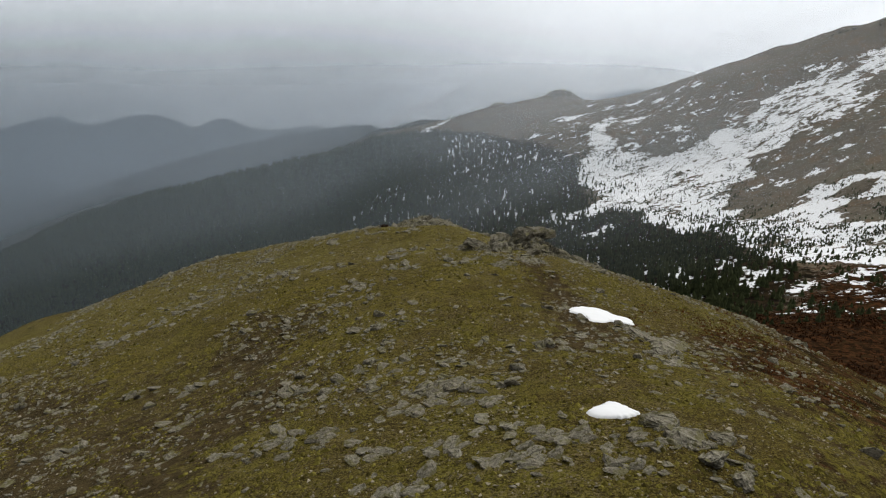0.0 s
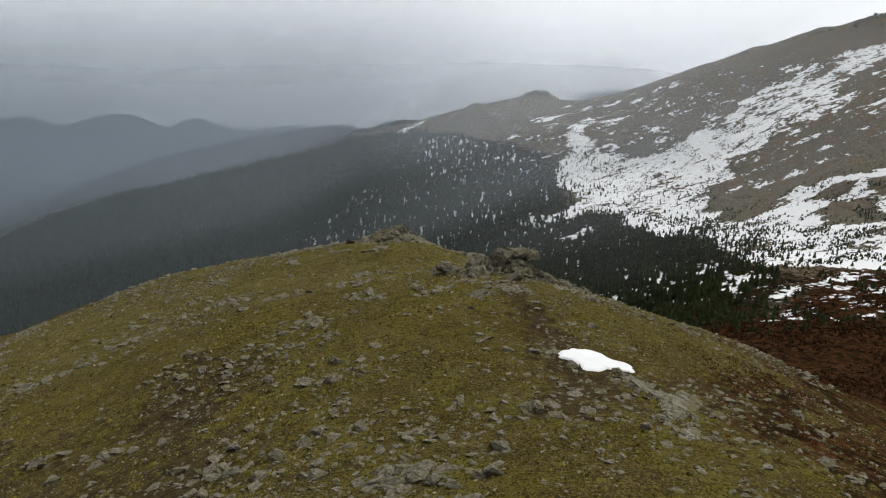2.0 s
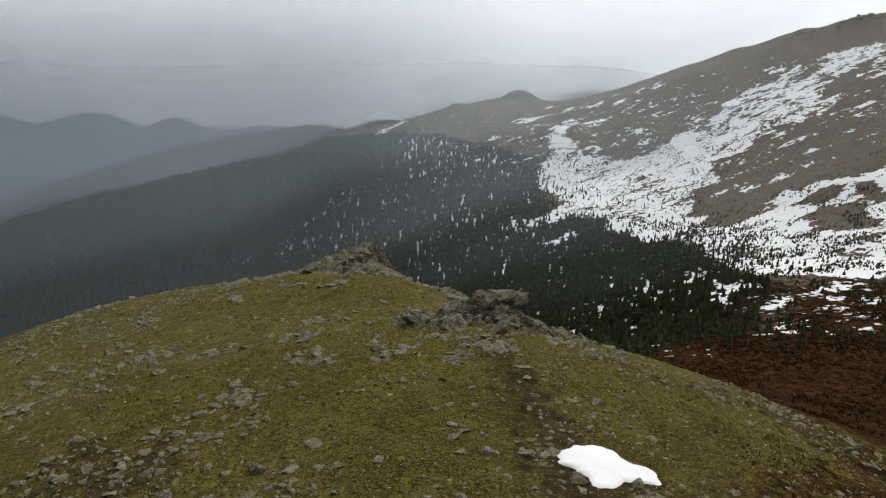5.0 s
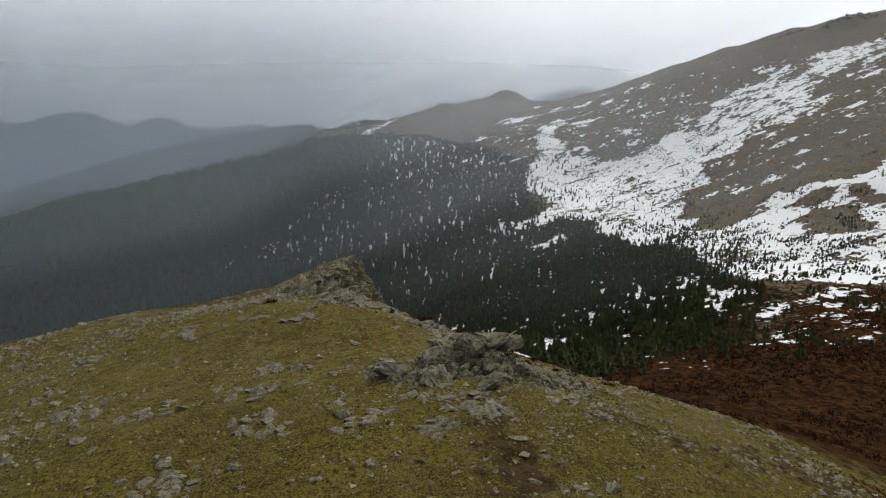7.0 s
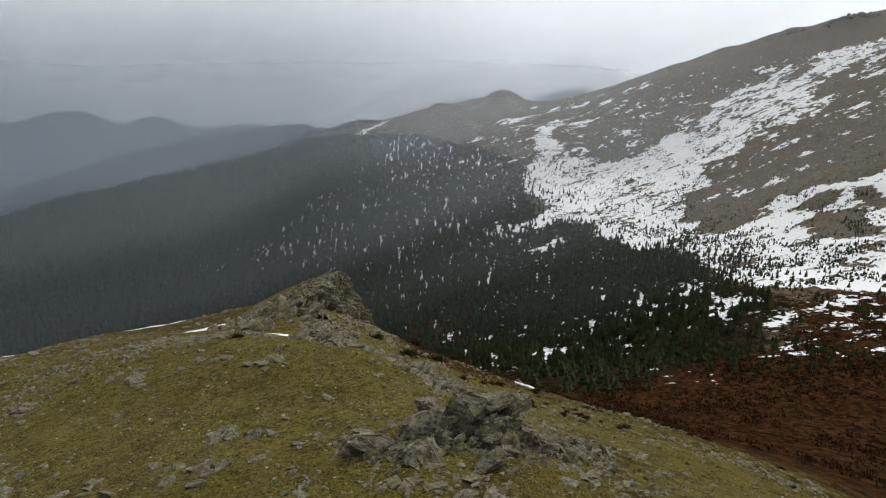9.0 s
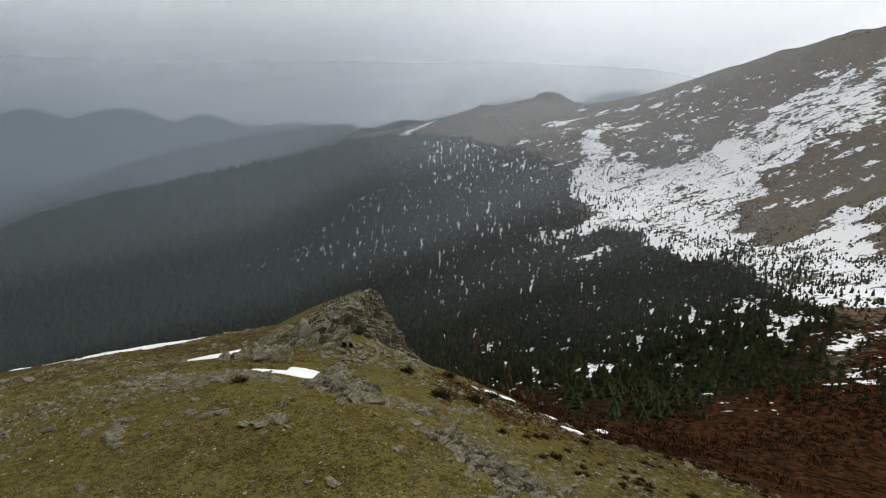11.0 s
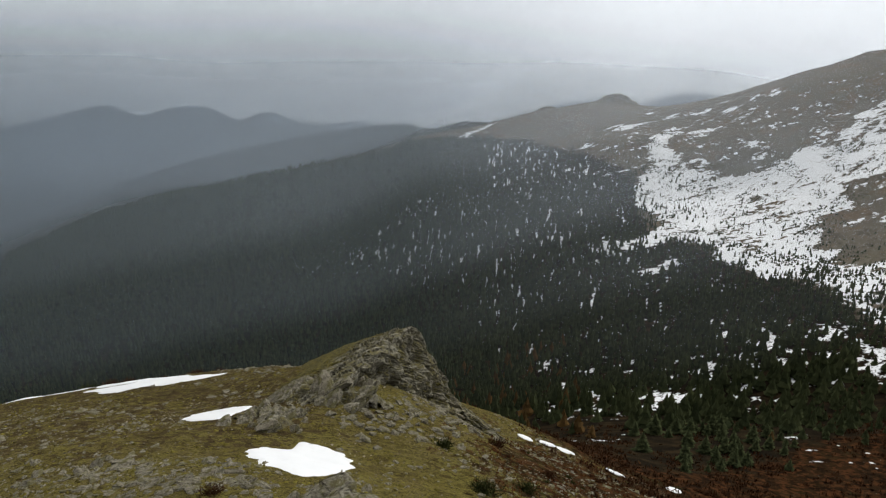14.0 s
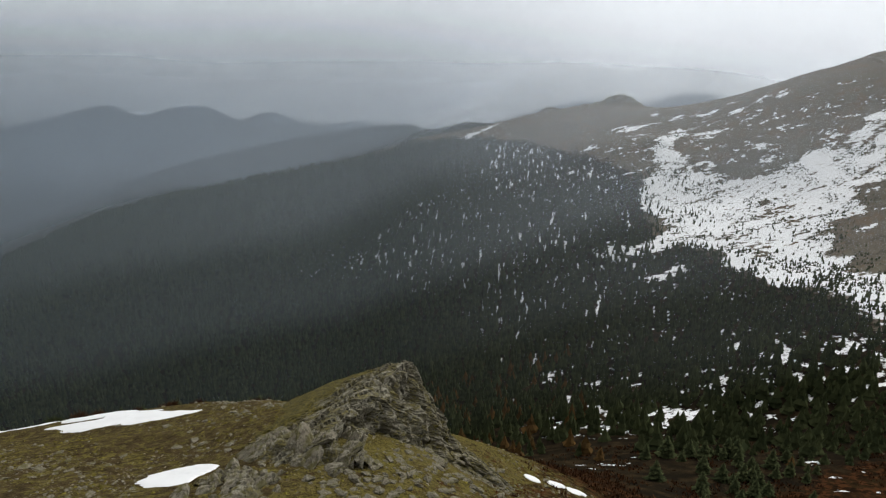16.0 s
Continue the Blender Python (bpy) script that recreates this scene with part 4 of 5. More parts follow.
def cells(u, v, du, dv, seed):
    """Broken rock: for each place its nearest of scattered blocks: chance numbers of that block, the way from its middle, and how near its joint is."""
    a, b = u / du, v / dv
    i0, j0 = np.floor(a).astype(np.int64), np.floor(b).astype(np.int64)
    best, second = np.full(a.shape, 9.0), np.full(a.shape, 9.0)
    ci, cj, ox, oy = i0.copy(), j0.copy(), np.zeros(a.shape), np.zeros(a.shape)

    def chance(i, j, k):
        h = (i * 73856093 + j * 19349663 + (seed * 31 + k) * 83492791) & 0xFFFFFFFF
        h = ((h ^ (h >> 13)) * 1274126177) & 0xFFFFFFFF
        return ((h ^ (h >> 16)) & 0xFFFF) / 65535.0

    for di in (-1, 0, 1):
        for dj in (-1, 0, 1):
            i, j = i0 + di, j0 + dj
            x, y = a - i - chance(i, j, 1), b - j - chance(i, j, 2)
            d = np.hypot(x, y)
            closer = d < best
            second = np.where(closer, best, np.minimum(second, d))
            best = np.where(closer, d, best)
            ci, cj, ox, oy = np.where(closer, i, ci), np.where(closer, j, cj), np.where(closer, x, ox), np.where(closer, y, oy)
    return chance(ci, cj, 3) - 0.5, chance(ci, cj, 4) - 0.5, chance(ci, cj, 5) - 0.5, ox * du, oy * dv, second - best


def broken(u, v, du, dv, seed, lift, tilt, joint, dip=(0.0, 0.0)):
    """Height of a surface split into tilted blocks with open joints."""
    a, b, c, x, y, edge = cells(u + 0.25 * du * fractal(u, v, du, 2, seed), v + 0.25 * dv * fractal(u, v, dv, 2, seed + 1), du, dv, seed)
    return lift * a + (tilt * b + dip[0]) * x + (tilt * c + dip[1]) * y - joint * (1 - smoothstep(0.0, 0.16, edge))


def rock_pile(label, spine, count, size, rise, spread, dip=(0.0, 0.0, 0.0), slabs=0.6, seed=1, name="rock_outcrop", bed=1.0, gap=0.75):
    """Bedrock breaking the turf along a line of (x, y, height above ground), split into blocks, with loose slabs on it."""
    rng = random.Random(seed)
    line = np.array(spine, float)
    pad = spread * 0.9 + 1.5
    step = max(0.16, size * 0.13)
    px, py = np.meshgrid(np.arange(line[:, 0].min() - pad, line[:, 0].max() + pad, step), np.arange(line[:, 1].min() - pad, line[:, 1].max() + pad, step))
    near, top = np.full(px.shape, 1e9), np.zeros(px.shape)
    for (ax, ay, ah), (bx, by, bh) in zip(line[:-1], line[1:]):
        dx, dy = bx - ax, by - ay
        t = np.clip(((px - ax) * dx + (py - ay) * dy) / (dx * dx + dy * dy), 0, 1)
        d = np.hypot(px - ax - t * dx, py - ay - t * dy)
        top, near = np.where(d < near, ah + t * (bh - ah), top), np.minimum(near, d)
    share = near / (spread * 0.62 * (1 + 0.45 * fractal(px, py, spread * 1.2, 3, seed)))
    breaks = smoothstep(-gap, 0.9 - gap, fractal(px, py, 3.2 * size, 2, seed + 9))
    h = top * bed * rise * (1 - share ** 2) * 0.95 * (0.25 + 0.75 * breaks) - 0.55 * (1 - breaks) * (0.3 + top)
    c, s = math.cos(dip[2]), math.sin(dip[2])
    u, v = c * px + s * py, -s * px + c * py
    h = h + np.clip(top, 0.4, 1.6) * 0.8 * broken(u, v, size * 2.0, size * 1.0, seed, 0.55, 0.26, 0.5, (0.03, 0.16)) + 0.35 * broken(u, v, size * 0.7, size * 0.4, seed + 5, 0.5, 0.4, 0.4)
    ground = land(px, py)
    z = ground + h
    index = np.arange(px.size).reshape(px.shape)
    quads = np.stack([index[:-1, :-1], index[:-1, 1:], index[1:, 1:], index[1:, :-1]], -1).reshape(-1, 4)
    quads = quads[(share.ravel()[quads] < 1.1).all(1)]
    used, faces = np.unique(quads, return_inverse=True)
    cx, cy = line[len(line) // 2, :2]
    foot = np.array([cx, cy, height(cx, cy)])
    if not bed:
        used, faces = used[:0], faces[:0]
    me = None if not bed else mesh_of("bedrock", np.stack([px, py, z], -1).reshape(-1, 3)[used] - foot, faces.reshape(-1, 4), CRAG)
    if bed:
        me.attributes.new("turf", "FLOAT", "POINT").data.foreach_set("value", (0.25 * smoothstep(0.4, 1.1, share)).astype(np.float32).ravel()[used])
    base = new(name, me)
    base.location = foot
    tagged(base, label, "rock outcrop", "rock outcrops on the hill")
    for k in range(count):
        u = rng.random() * (len(spine) - 1)
        i = min(int(u), len(spine) - 2)
        (ax, ay, ah), (bx, by, bh) = spine[i], spine[i + 1]
        f = u - i
        off = rng.gauss(0, 0.55)
        long = math.hypot(bx - ax, by - ay) or 1
        x, y = ax + (bx - ax) * f + off * spread * -(by - ay) / long, ay + (by - ay) * f + off * spread * (bx - ax) / long
        col, row = int((x - px[0, 0]) / step), int((y - py[0, 0]) / step)
        lift = max(0.0, float(h[row, col])) if bed and 0 <= row < h.shape[0] and 0 <= col < h.shape[1] and share[row, col] < 1 else 0.0
        q = size * 0.75 * rng.uniform(0.4, 1.25)
        slab = rng.random() < slabs
        piece = new("rock_slab" if slab else "rock_block", rng.choice(SLAB_MESHES if slab else BLOCK_MESHES))
        piece.parent = base
        turn = Euler((dip[0] + rng.gauss(0, 0.16), dip[1] + rng.gauss(0, 0.16), dip[2] + rng.gauss(0, 0.45)))
        piece.matrix_local = Matrix.LocRotScale(Vector((x, y, height(x, y) + lift + 0.02 * q)) - base.location, turn, (q * rng.uniform(0.9, 1.5), q, q * rng.uniform(0.7, 1.2)))
    return base


def crag():
    """The rock fin at the hill's end: a grassy back, a broken face to the east."""
    us = np.arange(120, 162, 0.2)
    vs = np.concatenate([np.arange(-13, -4, 0.45), np.arange(-4, 0.8, 0.22), np.arange(0.8, 9, 0.13), np.arange(9, 14, 0.3)])
    V, U = np.meshgrid(vs, us)
    cx = np.interp(U, [122, 128, 138, 147, 153, 162], [-11, -9.5, -6.8, -4.4, -3.2, -2.0])
    cz = np.interp(U, [120, 124, 127, 131, 138, 147, 152, 155.5, 157.5, 162], [-40, -37.6, -36.1, -35.0, -35.1, -36.0, -36.9, -38.6, -45, -58])
    side = np.where(V > 0, V + 1.5 * fractal(U, V * 0.3, 7, 3, 71) * smoothstep(0, 3, V), V)
    drop = np.where(V > 0, 0.30 * np.minimum(side.clip(0), 1.9) + 2.0 * (side - 1.9).clip(0, 4.1) + 0.95 * (side - 6.0).clip(0), 0.22 * -V + 0.015 * V * V)
    z = cz - drop
    face, rocky = smoothstep(0.6, 2.2, V), smoothstep(-7.5, -2.0, V + 2.2 * fractal(U, V, 5, 3, 70) + 0.25 * (140 - U).clip(0, 12) - 0.16 * (U - 140).clip(0, 12))
    # beds rising to the north, split by joints into blocks and ribs
    along, up = 0.86 * U + 0.5 * z, 0.86 * z - 0.5 * U + 0.35 * V
    push = broken(along, up, 7.0, 2.9, 72, 1.3, 0.35, 0.8, (0.0, 0.2)) + broken(along, up, 2.8, 1.1, 73, 0.5, 0.4, 0.5, (0.0, 0.3)) + 0.18 * fractal(along, up, 0.8, 3, 75)
    x = cx + V + face * push
    y = U - face * 0.35 * push
    z = z + rocky * (1 - 0.75 * face) * (0.7 * broken(0.9 * U + 0.4 * V, V - 0.3 * U, 3.0, 0.9, 76, 0.8, 0.3, 0.7, (0.0, 0.35)) + 0.25) + 0.12 * fractal(x, y, 1.2, 3, 77)
    index = np.arange(V.size).reshape(V.shape)
    quads = np.stack([index[:-1, :-1], index[:-1, 1:], index[1:, 1:], index[1:, :-1]], -1).reshape(-1, 4)
    ob = new("rock_crag", mesh_of("rock_crag", np.stack([x, y, z], -1).reshape(-1, 3), quads, CRAG))
    turf = 0.95 * (1 - rocky) + 0.40 * smoothstep(3.8, 6.0, V + fractal(U, V, 3, 3, 78))
    ob.data.attributes.new("turf", "FLOAT", "POINT").data.foreach_set("value", turf.astype(np.float32).ravel())
    tagged(ob, "craggy grey rock fin with mossy back at the hill's end", "crag")
    rng = random.Random(8)
    for k in range(60):
        i, j = int(rng.uniform(0.1, 0.88) * (len(us) - 1)), int(rng.uniform(0.66, 0.98) * (len(vs) - 1))
        q = rng.uniform(0.3, 0.9)
        piece = new("rock_slab", rng.choice(SLAB_MESHES))
        piece.parent = ob
        piece.matrix_local = Matrix.LocRotScale((x[i, j], y[i, j], z[i, j] + 0.03), Euler((rng.gauss(0, 0.2), rng.gauss(0.4, 0.25), rng.gauss(0.6, 0.4))), (q * 1.4, q, q * 0.9))


crag()
# blocks set by hand: x, y, lift, long, wide, high, and three tilts
BROW_BLOCKS = [(6.3, 75.7, 0.5, 1.9, 1.7, 2.3, 0.5, 0.1, 0.3), (3.9, 76.9, 0.4, 2.9, 1.5, 1.6, 0.2, 0.45, 0.25), (6.6, 78.8, 0.9, 2.2, 1.6, 1.5, 0.3, -0.2, 0.5),
               (9.2, 79.4, 1.8, 2.1, 1.7, 3.2, 0.2, 0.2, 0.1), (10.9, 79.9, 2.6, 2.3, 1.6, 1.4, 0.1, -0.15, 0.3), (11.9, 80.2, 2.3, 1.9, 1.3, 1.5, 0.2, -0.2, 0.6), (7.0, 81.6, 1.3, 1.6, 1.4, 1.5, 0.1, 0.2, 0.9),
               (10.3, 77.6, 0.5, 1.0, 0.9, 1.2, 0.2, 0.2, 0.7), (11.2, 77.2, 0.3, 0.9, 0.8, 1.1, -0.2, 0.3, 0.2), (9.8, 75.1, 0.3, 1.6, 1.0, 1.2, 0.4, -0.2, 0.6),
               (13.4, 79.6, 0.4, 2.0, 1.1, 1.2, 0.1, 0.5, -0.3), (15.4, 79.3, 0.3, 1.7, 1.1, 1.0, 0.2, 0.5, -0.4)]
RIB_BLOCKS = [(13.9, 53.9, 0.15, 0.5, 0.5, 1.1, 0.1, 0, 0.2), (14.6, 52.8, 0.02, 1.9, 1.3, 0.88, 0.1, 0.3, -0.7), (15.1, 50.9, 0.02, 2, 1.4, 0.88, 0, 0.2, -0.8),
              (15.9, 49.6, 0.12, 1.8, 1.6, 1.04, 0.1, 0.1, 0.2), (17.2, 49.9, 0.07, 1.8, 1.5, 1.04, 0.2, 0.1, 0.7), (16, 47.6, 0.12, 2.4, 2, 1.12, 0.3, 0.1, 0.9),
              (15.2, 45.6, 0.02, 1.7, 1.5, 0.96, 0.2, 0.2, 0.3), (14.7, 42.6, 0.02, 2.3, 1.1, 0.88, 0.1, 0.2, 1.1), (11.4, 45, -0.08, 1, 0.8, 0.72, 0.2, 0.2, 0.4)]
SNOW_BLOCKS = [(10.3, 30.7, 0.12, 1.7, 1.4, 1.04, 0.1, 0.2, 0.3), (11, 29.2, 0.12, 1.6, 1.5, 1.12, 0.2, 0, 0.9), (11.6, 27.6, 0.07, 1.9, 1.2, 0.96, 0.1, 0.3, 1.3),
               (12.8, 29.6, 0.02, 1.2, 1, 0.8, 0.2, 0.1, 0.1), (12.6, 26.2, 0.02, 1.4, 1, 0.8, 0.1, 0.2, 0.8), (9, 29.4, -0.08, 1.3, 0.9, 0.56, 0.1, 0.1, 0.5)]


CROWN_BLOCKS = [(0.2, 98.6, 0.5, 2.0, 1.8, 1.9, 0.35, -0.1, 0.4), (-1.2, 100.6, 0.7, 2.6, 2.0, 2.1, 0.3, -0.2, 0.7), (0.9, 100.6, 0.4, 2.2, 1.7, 1.6, 0.4, 0.1, 0.2), (-2.0, 103.0, 0.6, 2.6, 1.9, 1.7, 0.3, -0.15, 0.6),
                (1.9, 97.4, 0.1, 1.8, 1.2, 0.9, 0.2, 0.2, 0.9), (-0.3, 102.8, 0.5, 2.2, 1.6, 1.4, 0.2, 0.2, 0.1)]


def set_blocks(base, blocks, seed, squash=1.0):
    """Large blocks of an outcrop, bedded in the ground."""
    rng = random.Random(seed)
    for x, y, lift, a, b, c, rx, ry, rz in blocks:
        piece = new("rock_block", rng.choice(WEATHERED))
        piece.parent = base
        piece.matrix_local = Matrix.LocRotScale(Vector((x, y, height(x, y) + lift * squash - 0.1 * c)) - base.location, Euler((rx, ry, rz)), (a * 1.2, b * 1.2, c * 1.15 * squash))


set_blocks(rock_pile("pile of broken grey slabs and blocks on the hill's brow", [(2.8, 77.0, 0.3), (5.5, 77.6, 1.0), (8.5, 79, 2.2), (10.6, 79.5, 2.6), (12.8, 79.7, 1.5), (17, 81, 0.5)], 290, 0.66, 1.0, 3.4, (0.25, -0.35, 0.4), 0.55, 2, bed=0.6), BROW_BLOCKS, 21)
set_blocks(rock_pile("low grey bedrock rib among red-brown heath", [(14.0, 54.5, 0.2), (15.2, 51.5, 0.4), (16, 49, 0.5), (15.4, 46, 0.4), (14.4, 42, 0.3)], 60, 0.85, 0.8, 1.9, (0.15, 0.2, 0.9), 0.6, 3, bed=0.0), RIB_BLOCKS, 22, 0.95)
set_blocks(rock_pile("large lichened blocks beside a snow patch", [(9, 29.6, 0.2), (10.6, 30.4, 0.5), (11.4, 28.6, 0.5), (12.6, 26.0, 0.3)], 44, 0.8, 0.8, 2.2, (0.1, 0.15, 0.5), 0.5, 4, bed=0.0), SNOW_BLOCKS, 23, 1.15)
rock_pile("cluster of grey slabs bedded in moss", [(-2.2, 38.6, 0.2), (0, 39, 0.35), (2.2, 39, 0.3)], 30, 0.95, 0.8, 1.4, (0.3, 0.1, 0.3), 0.6, 5, bed=0.0)
set_blocks(rock_pile("smooth grey slabs below a snow patch", [(-2.6, 107, 0.5), (-1.7, 104, 1.2), (-0.5, 101, 1.4), (0.6, 98.8, 1.0), (2.0, 96.6, 0.4)], 60, 1.3, 1.0, 2.4, (0.3, -0.1, 1.2), 0.6, 6, bed=0.7), CROWN_BLOCKS, 26)
rock_pile("dark bedded slabs beside the snow", [(-14.5, 126, 0.6), (-12.2, 125.6, 1.2), (-10.6, 123.6, 1.5), (-9.6, 120.5, 1.1)], 46, 1.9, 1.0, 2.8, (0.35, -0.45, 0.8), 1.0, 7)
rock_pile("slanting grey slabs at the crag's foot", [(-15, 133, 0.3), (-11.5, 132.6, 0.9), (-8, 131.4, 1.5), (-4.5, 131, 1.2)], 34, 2.8, 1.0, 3.0, (0.35, -0.5, 0.5), 1.0, 24)
rock_pile("mossy rubble below the crag", [(-6, 124.5, 0.3), (-2, 127, 0.5), (1.5, 132, 0.5), (4, 139, 0.4)], 120, 1.2, 0.8, 4.0, (0.2, 0.3, 0.6), 0.4, 25, bed=0.0)
rock_pile("blocky rubble on the hill's east brow", [(7, 95, 0.4), (8.8, 92.5, 1.0), (10.8, 88.7, 1.1), (13, 86, 0.8)], 60, 1.3, 0.8, 2.6, (0.2, -0.2, 0.6), 0.35, 8, bed=0.7)
rock_pile("grey rubble along the hill's east brow", [(14, 84, 0.4), (18, 80, 0.5), (22, 76, 0.6), (27, 72, 0.4), (33, 66, 0.3)], 80, 0.65, 0.7, 5.0, (0.2, -0.3, 0.6), 0.5, 9, bed=0.0)
rock_pile("row of low grey slabs bedded in moss", [(-16, 60, 0.2), (-12.5, 61, 0.4), (-9, 62, 0.4), (-6, 63, 0.2)], 40, 0.8, 0.7, 1.4, (0.3, 0, 0.2), 0.7, 10, bed=0.0)
rock_pile("scattered slabs bedded in moss", [(-11, 34, 0.2), (-8, 34, 0.3), (-5, 35.5, 0.2)], 18, 0.8, 0.7, 1.5, (0.3, 0, 0.2), 0.6, 12, bed=0.0)
rock_pile("low grey slabs across the mossy hilltop", [(-24, 107, 0.3), (-14, 102, 0.3), (-9, 103, 0.4), (-5, 105, 0.5)], 80, 0.8, 0.7, 3.2, (0.3, 0, 0.2), 0.7, 13, bed=0.0)
rock_pile("rubble slope below the crag", [(-7, 128, 0.3), (-1, 138, 0.4), (4, 148, 0.4), (8, 154, 0.3)], 150, 0.85, 0.8, 5.0, (0.3, 0.3, 0.6), 0.5, 14, bed=0.0)
rock_pile("dark rocky knob on the far ridge", [(112, 837, 0.8), (128, 846, 1.2), (142, 850, 2.2), (154, 850, 1.0)], 60, 3.6, 0.8, 14, (0.2, 0.2, 0.3), 0.3, 15, "rocky_knob")
rock_pile("dark rocky knob on the mountain's skyline", [(345, 664, 1), (353, 660, 2.6), (362, 655, 1.5)], 22, 4, 0.7, 8, (0.2, 0.2, 0.3), 0.3, 16, "rocky_knob")
rock_pile("dark rocky knob on the mountain's skyline", [(366, 640, 1), (382, 630, 3), (400, 622, 2.5)], 30, 4, 0.7, 8, (0.2, 0.2, 0.3), 0.3, 18, "rocky_knob")
rock_pile("dark rocky knob on the far ridge", [(58, 860, 1), (66, 860, 3), (74, 858, 2)], 14, 5, 0.8, 5, (0.2, 0.2, 0.3), 0.3, 19, "rocky_knob")
# clusters of flat slabs: x, y, reach
NEAR_GROUPS = [(-0.2, 39.5, 1.5), (-0.9, 36.5, 1.6), (2, 36, 1.2), (-7.5, 35, 1.6), (0.3, 30.5, 1.2), (2.3, 28, 1.2), (4.6, 30.5, 1.3), (4.3, 28, 1.0), (6.4, 30, 1.1), (7.7, 27, 1.0), (-1.7, 27, 1.2),
               (-10.5, 35, 1.4), (-10.9, 44, 1.5), (-17, 44, 1.6), (-26.5, 43.5, 1.5), (-19.8, 51.5, 1.3), (-25.2, 53.5, 1.4), (-7.1, 54, 1.2), (-10.2, 66.5, 2.2), (-7.4, 67, 1.4), (-4, 31, 1.3)]
CROWN_GROUPS = [(-28.3, 76.5, 2), (-30.5, 72, 1.7), (-35.5, 70.5, 1.7), (-5.1, 93.7, 1.8), (-15.5, 96.7, 2.2), (-5.3, 81.7, 1.6), (-6.4, 77.2, 1.8), (-12.8, 76.2, 1.7), (-23.9, 96.7, 2.2), (2, 70.2, 1.4), (-3.8, 70.2, 1.4),
                (6.2, 68.7, 1.3), (-5.2, 72.7, 1.4), (9.1, 71.2, 1.4), (-19.3, 80.2, 1.8), (-10.2, 104.9, 2.2), (-12.6, 103.9, 2), (-7.5, 103.4, 1.8), (-8.2, 96.9, 1.8), (6.2, 104.4, 2), (8.4, 112, 2.2), (-17, 108, 2.4)]


def slab_groups():
    rng = random.Random(31)
    for x, y, reach in NEAR_GROUPS + CROWN_GROUPS:
        base = new("stone_cluster")
        base.location = (x, y, height(x, y))
        tagged(base, "cluster of flat grey slabs bedded in moss and soil", "stones", "slab clusters on the hilltop")
        for k in range(int(5 + 4 * reach)):
            u, v = x + rng.gauss(0, 0.7) * reach, y + rng.gauss(0, 0.45) * reach
            q = rng.uniform(0.35, 1.0) * (0.75 + 0.2 * reach)
            piece = new("rock_slab", rng.choice(SLAB_MESHES))
            piece.parent = base
            piece.matrix_local = Matrix.LocRotScale(Vector((u, v, height(u, v) + 0.02)) - base.location, Euler((rng.gauss(0.2, 0.2), rng.gauss(0, 0.2), rng.gauss(0.5, 0.5))), (q * rng.uniform(1.0, 1.6), q, q * rng.uniform(0.6, 1.0)))


boulders()
slab_groups()
loose_stones()


# ---- moss and grass tussocks over the hilltop ----
def tussocks():
    rng = np.random.default_rng(37)
    n = 110000
    y = 20 + 135 * rng.uniform(0, 1, n) ** 1.35
    x = rng.uniform(-1, 1, n) * np.minimum(0.62 * y + 8, 62)
    z = land(x, y)
    keep = (rng.uniform(0, 1, n) < np.clip(0.5 + 0.6 * fractal(x, y, 4, 3, 95), 0.1, 1)) & (z > -60) & (x < 40)
    for outline in SNOW_HERE:
        keep &= inside(x, y, outline, 0.6)[0] < 0.3
    for outline in (HEATH_SLOPE, HEATH_FLANK, SOIL_STRIP):
        keep &= inside(x, y, outline, 4)[0] < 0.3 + 0.8 * fractal(x, y, 3, 2, 96)
    x, y, z = x[keep], y[keep], z[keep]
    py, kinds = random.Random(6), []
    for _ in range(8):
        ring = [(0.5 * py.uniform(0.6, 1.1) * math.cos(q * 1.2566), 0.5 * py.uniform(0.6, 1.1) * math.sin(q * 1.2566), -0.12) for q in range(5)]
        v = np.array(ring + [(py.uniform(-0.1, 0.1), py.uniform(-0.1, 0.1), py.uniform(0.22, 0.42))])
        kinds.append((v, np.array([(q, (q + 1) % 5, 5) for q in range(5)])))
    size = 0.10 + rng.exponential(0.09, len(x)).clip(0, 0.4)
    v, f = scatter(kinds, np.stack([x, y, z], -1), size, rng.uniform(0, 6.28, len(x)), rng.uniform(0.9, 1.6, len(x)), rng.integers(0, 8, len(x)))
    tagged(new("moss_tussocks", mesh_of("moss_tussocks", v, f, MOSS)), "olive and straw-coloured moss tussocks covering the hilltop", "moss", kind="stuff")


